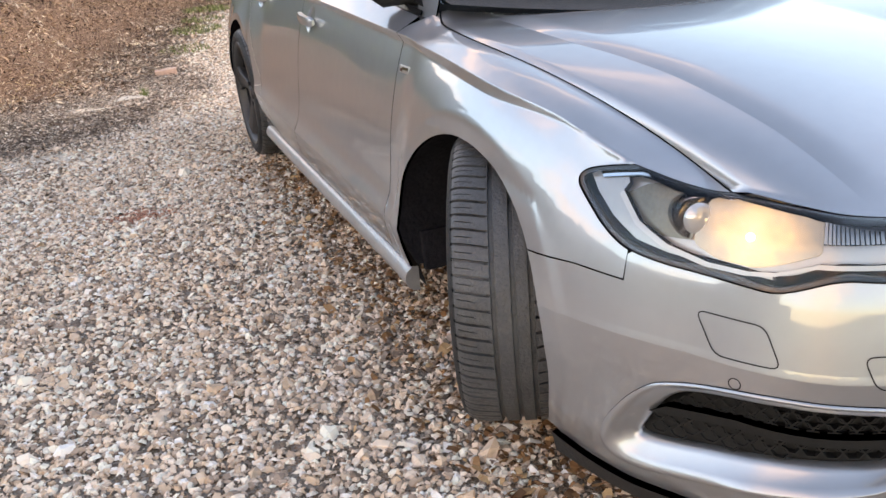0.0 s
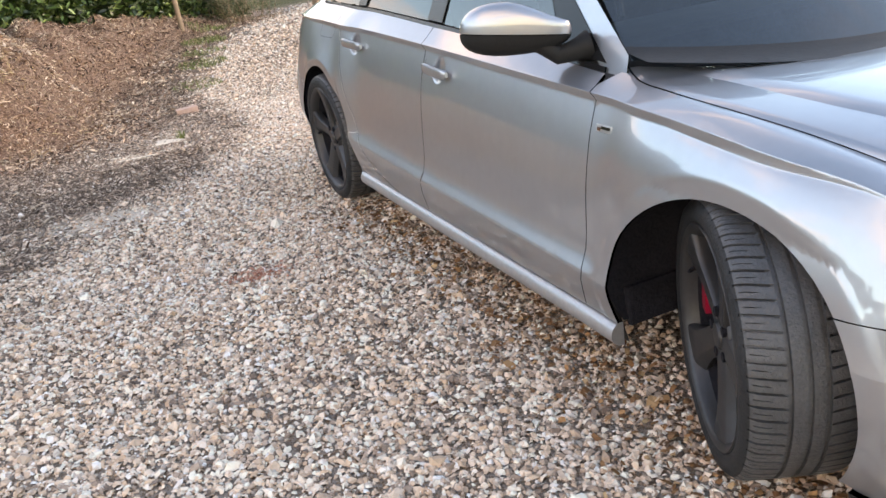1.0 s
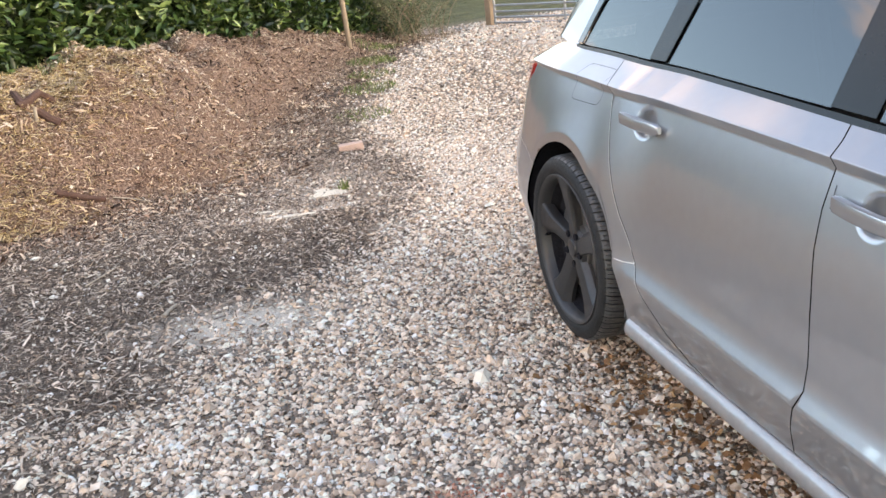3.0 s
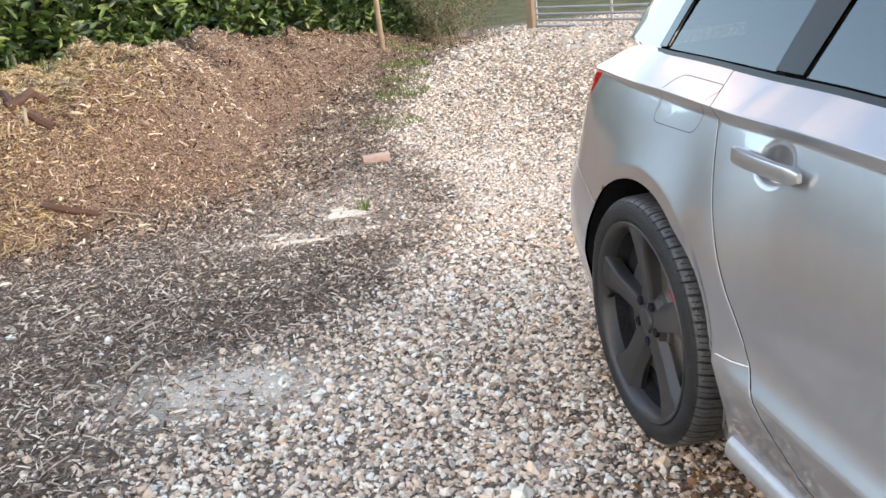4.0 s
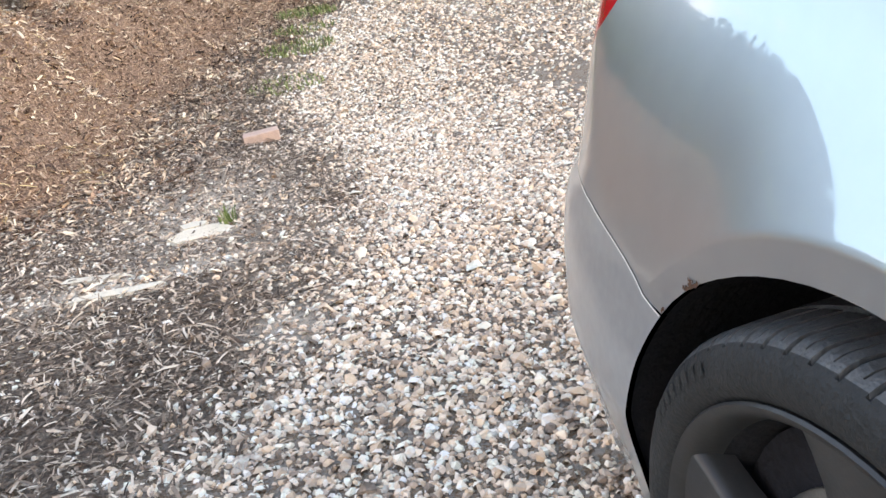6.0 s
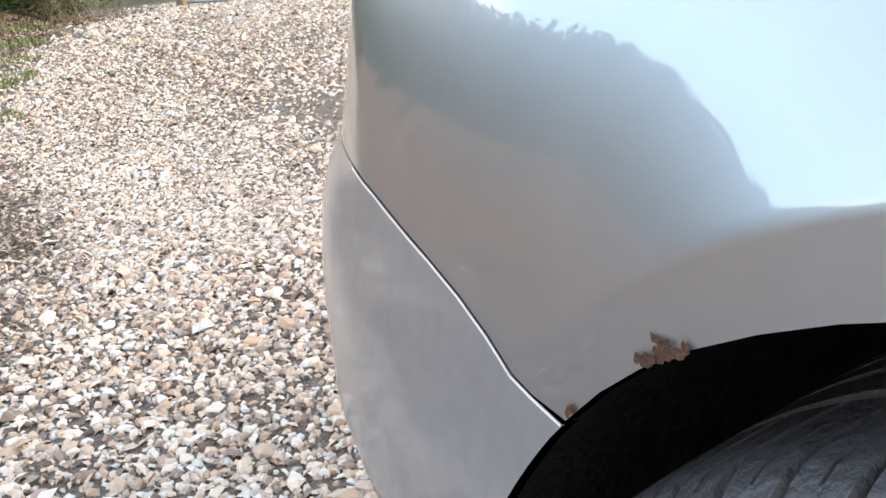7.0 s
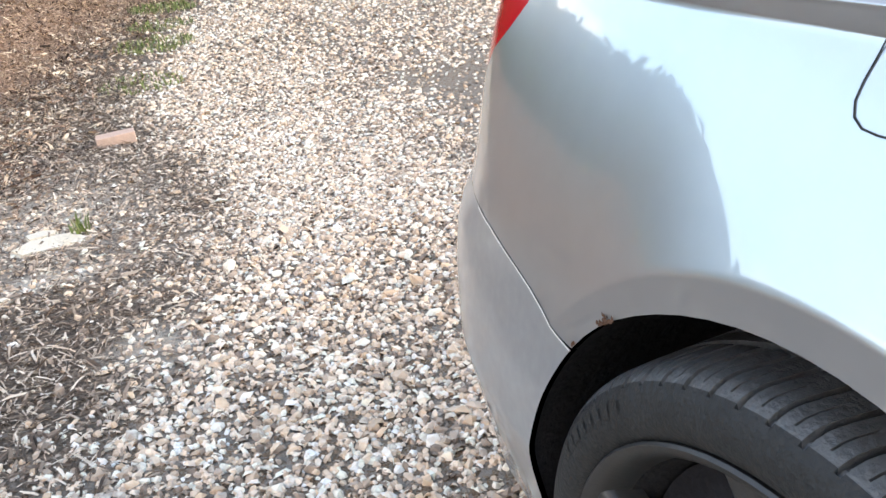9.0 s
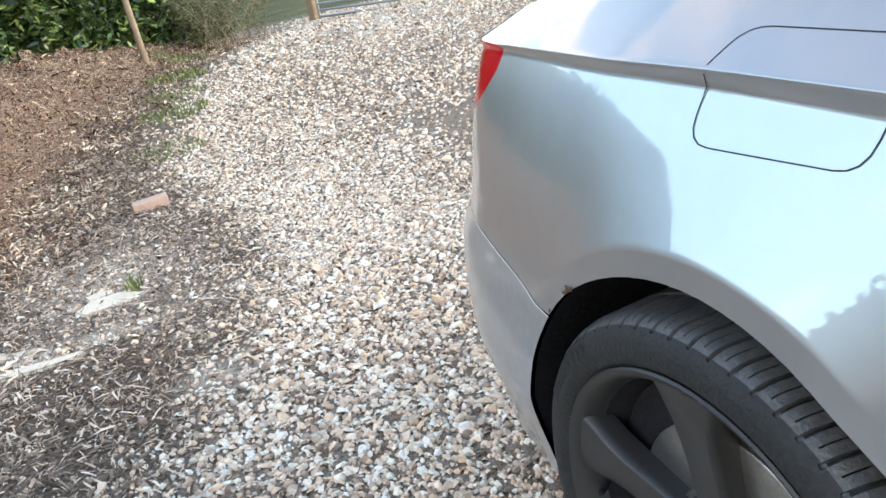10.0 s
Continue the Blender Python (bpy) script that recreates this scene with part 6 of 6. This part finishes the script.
def along(line, n):
    q = np.concatenate([[0], np.cumsum(np.linalg.norm(np.diff(line, axis=0), axis=1))])
    t = np.linspace(0, q[-1], n)
    return np.stack([np.interp(t, q, line[:, 0]), np.interp(t, q, line[:, 1])], -1)


HEDGE = np.array([(-18, 1.6), (-8, 5.6), (-4.6, 7.2), (-3.1, 8.2), (-2.3, 9.4), (-1.2, 11.3), (-0.1, 12.9), (0.8, 14.1), (1.9, 15.6), (2.6, 16.8)], float)
rs = np.random.RandomState(41)
core = along(HEDGE, 40)
tt = np.gradient(core, axis=0)
tt /= np.linalg.norm(tt, axis=1)[:, None]
nn = np.stack([-tt[:, 1], tt[:, 0]], -1)
hedge = tagged(new("laurel_hedge"), "dense green laurel hedge on top of the bank", "hedge")
# core sheet behind the leaves, near-black to stand for the shade between them
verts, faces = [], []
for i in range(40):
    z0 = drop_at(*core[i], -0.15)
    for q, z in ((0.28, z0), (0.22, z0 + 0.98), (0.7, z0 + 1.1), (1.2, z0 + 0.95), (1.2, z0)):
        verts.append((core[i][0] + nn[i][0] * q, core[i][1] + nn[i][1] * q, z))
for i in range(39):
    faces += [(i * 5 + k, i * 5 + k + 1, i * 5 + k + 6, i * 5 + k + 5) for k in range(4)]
mesh_object("hedge_core", verts, faces, hedge_shade, hedge, "near-black core sheet standing for the shade inside the hedge", False)
n = 42000
t = rs.uniform(0, 1, n) ** 0.6 * 39
i0 = np.clip(t.astype(int), 0, 38)
fr = (t - i0)[:, None]
cxy = core[i0] * (1 - fr) + core[i0 + 1] * fr
q = 0.30 - np.abs(rs.normal(0, 0.16, n)) + 0.10 * np.sin(t * 5.1)
hz = rs.uniform(-0.05, 1, n) * (1.15 + 0.10 * np.sin(t * 2.3) + 0.08 * np.sin(t * 7.1))
pxy = cxy + nn[i0] * (q + 0.25 * np.clip(hz - 0.95, 0, 1))[:, None]
gzv = ground_z(pxy[:, 0], pxy[:, 1])
pos = np.stack([pxy[:, 0], pxy[:, 1], gzv + hz], -1)
ln = rs.uniform(0.044, 0.090, n)
ob = scatter("leaves", LEAF_V, LEAF_T, pos, np.stack([ln, ln * 0.80, ln], -1), 0.8, 42, hedge_leaf, 0.05, True)
ob.parent = hedge
ob["kind"] = "stuff"

# grey-green shrub between hedge and gate
willow_leaf = island_mat("willow_leaf", [(0.0, (0.08, 0.09, 0.045)), (0.5, (0.16, 0.17, 0.09)), (1.0, (0.30, 0.27, 0.16))], 0.7)
shrub = tagged(new("shrub"), "loose grey-green shrub with thin arching stems", "shrub")
bm = bmesh.new()
tips = []
for k in range(44):
    a, l = rs.uniform(0, math.tau), rs.uniform(0.7, 1.6)
    bx, by = 2.1 + rs.normal(0, 0.35), 14.9 + rs.normal(0, 0.35)
    z0 = drop_at(bx, by, -0.02)
    pts = [(bx + math.cos(a) * l * 0.55 * q ** 1.6, by + math.sin(a) * l * 0.55 * q ** 1.6, z0 + l * q * (1 - 0.25 * q)) for q in (0, 0.35, 0.7, 1.0)]
    add_tube(bm, pts, [0.008, 0.006, 0.004, 0.002], 4)
    tips.append(np.array(pts))
part("stem", bm, stake_mat, shrub)["kind"] = "stuff"
tips = np.array(tips)
n = 5200
k, f = rs.randint(0, 44, n), rs.uniform(0.15, 1, n) * 3
j = np.clip(f.astype(int), 0, 2)
fr = (f - j)[:, None]
pos = tips[k, j] * (1 - fr) + tips[k, j + 1] * fr + rs.normal(0, 0.06, (n, 3))
ln = rs.uniform(0.02, 0.045, n)
ob = scatter("leaves", LEAF_V, LEAF_T, pos, np.stack([ln, ln * 0.4, ln], -1), 0.9, 44, willow_leaf, 0.05)
ob.parent = shrub
ob["kind"] = "stuff"

galv = mat("galvanised_steel", (0.42, 0.43, 0.44), 0.45, 0.8, 0.15, 8, 0.1, 60)
gate = tagged(new("field_gate"), "galvanised steel field gate with horizontal bars", "gate")
gate.matrix_basis = pose(4.08, 16.4, 0.0, 0, 0, -66)
for z in (0.03, 0.13, 0.235, 0.35, 0.49, 0.66, 0.86, 1.08):
    bm = bmesh.new()
    add_tube(bm, [(0, 0, z), (3.7, 0, z)], 0.021, 10)
    part("bar", bm, galv, gate, "", True)
for x in (0.0, 1.85, 3.7):
    bm = bmesh.new()
    add_tube(bm, [(x, 0, 0.0), (x, 0, 1.10)], 0.024, 10)
    part("upright", bm, galv, gate, "", True)
for x in (-0.16, 3.9):
    bm = box_bm(0.15, 0.15, 1.5, 0.012, pose(0, 0, 0.65))
    p = part("gate_post", bm, stake_mat, None)
    p.matrix_basis = gate.matrix_basis @ pose(x, 0.03, 0.0)
    tagged(p, "square wooden gate post", "post", group="gate posts")

tree_leaf = island_mat("tree_leaf", [(0.0, (0.026, 0.034, 0.024)), (0.5, (0.055, 0.068, 0.045)), (1.0, (0.10, 0.115, 0.075))], 0.7)

# far woods beyond the gate and all round the field
rs = np.random.RandomState(91)
n = 85000
a = np.where(rs.uniform(0, 1, n) < 0.45, np.radians(rs.uniform(-95, -5, n)), rs.uniform(-math.pi, math.pi, n))
dist = 36 + rs.normal(0, 1.6, n)
px, py = 2 + np.sin(a) * dist * 1.15, np.cos(a) * dist
rise = np.interp(np.degrees(a), (-180, -125, -90, -70, -60, -52, -45, -38, -30, -22, -14, -6, 4, 180), (1.5, 1.5, 7.0, 10.5, 9.8, 9.8, 11.4, 12.6, 13.4, 11.8, 9.5, 7, 5, 5))
top = np.tan(np.radians(rise)) * dist * (1 + 0.16 * wave(px, py, 0.35, 92) + 0.11 * wave(px, py, 0.9, 93) + np.where(a > -1.3, 1.0, 0.25) * (0.11 * wave(px, py, 2.4, 95) + 0.07 * wave(px, py, 7.0, 96))) + 0.5
keep = rise > 2.0
pos = np.stack([px, py, np.abs(rs.beta(1.2, 1.1, n)) * top], -1)[keep]
n = len(pos)
ln = rs.uniform(0.12, 0.29, n)
tagged(scatter("far_woods", CHIP_V, CHIP_F, pos, np.stack([ln, ln, ln], -1), 0.9, 94, tree_leaf, 0.05), "distant green field hedge beyond the gate", "woods", kind="stuff")
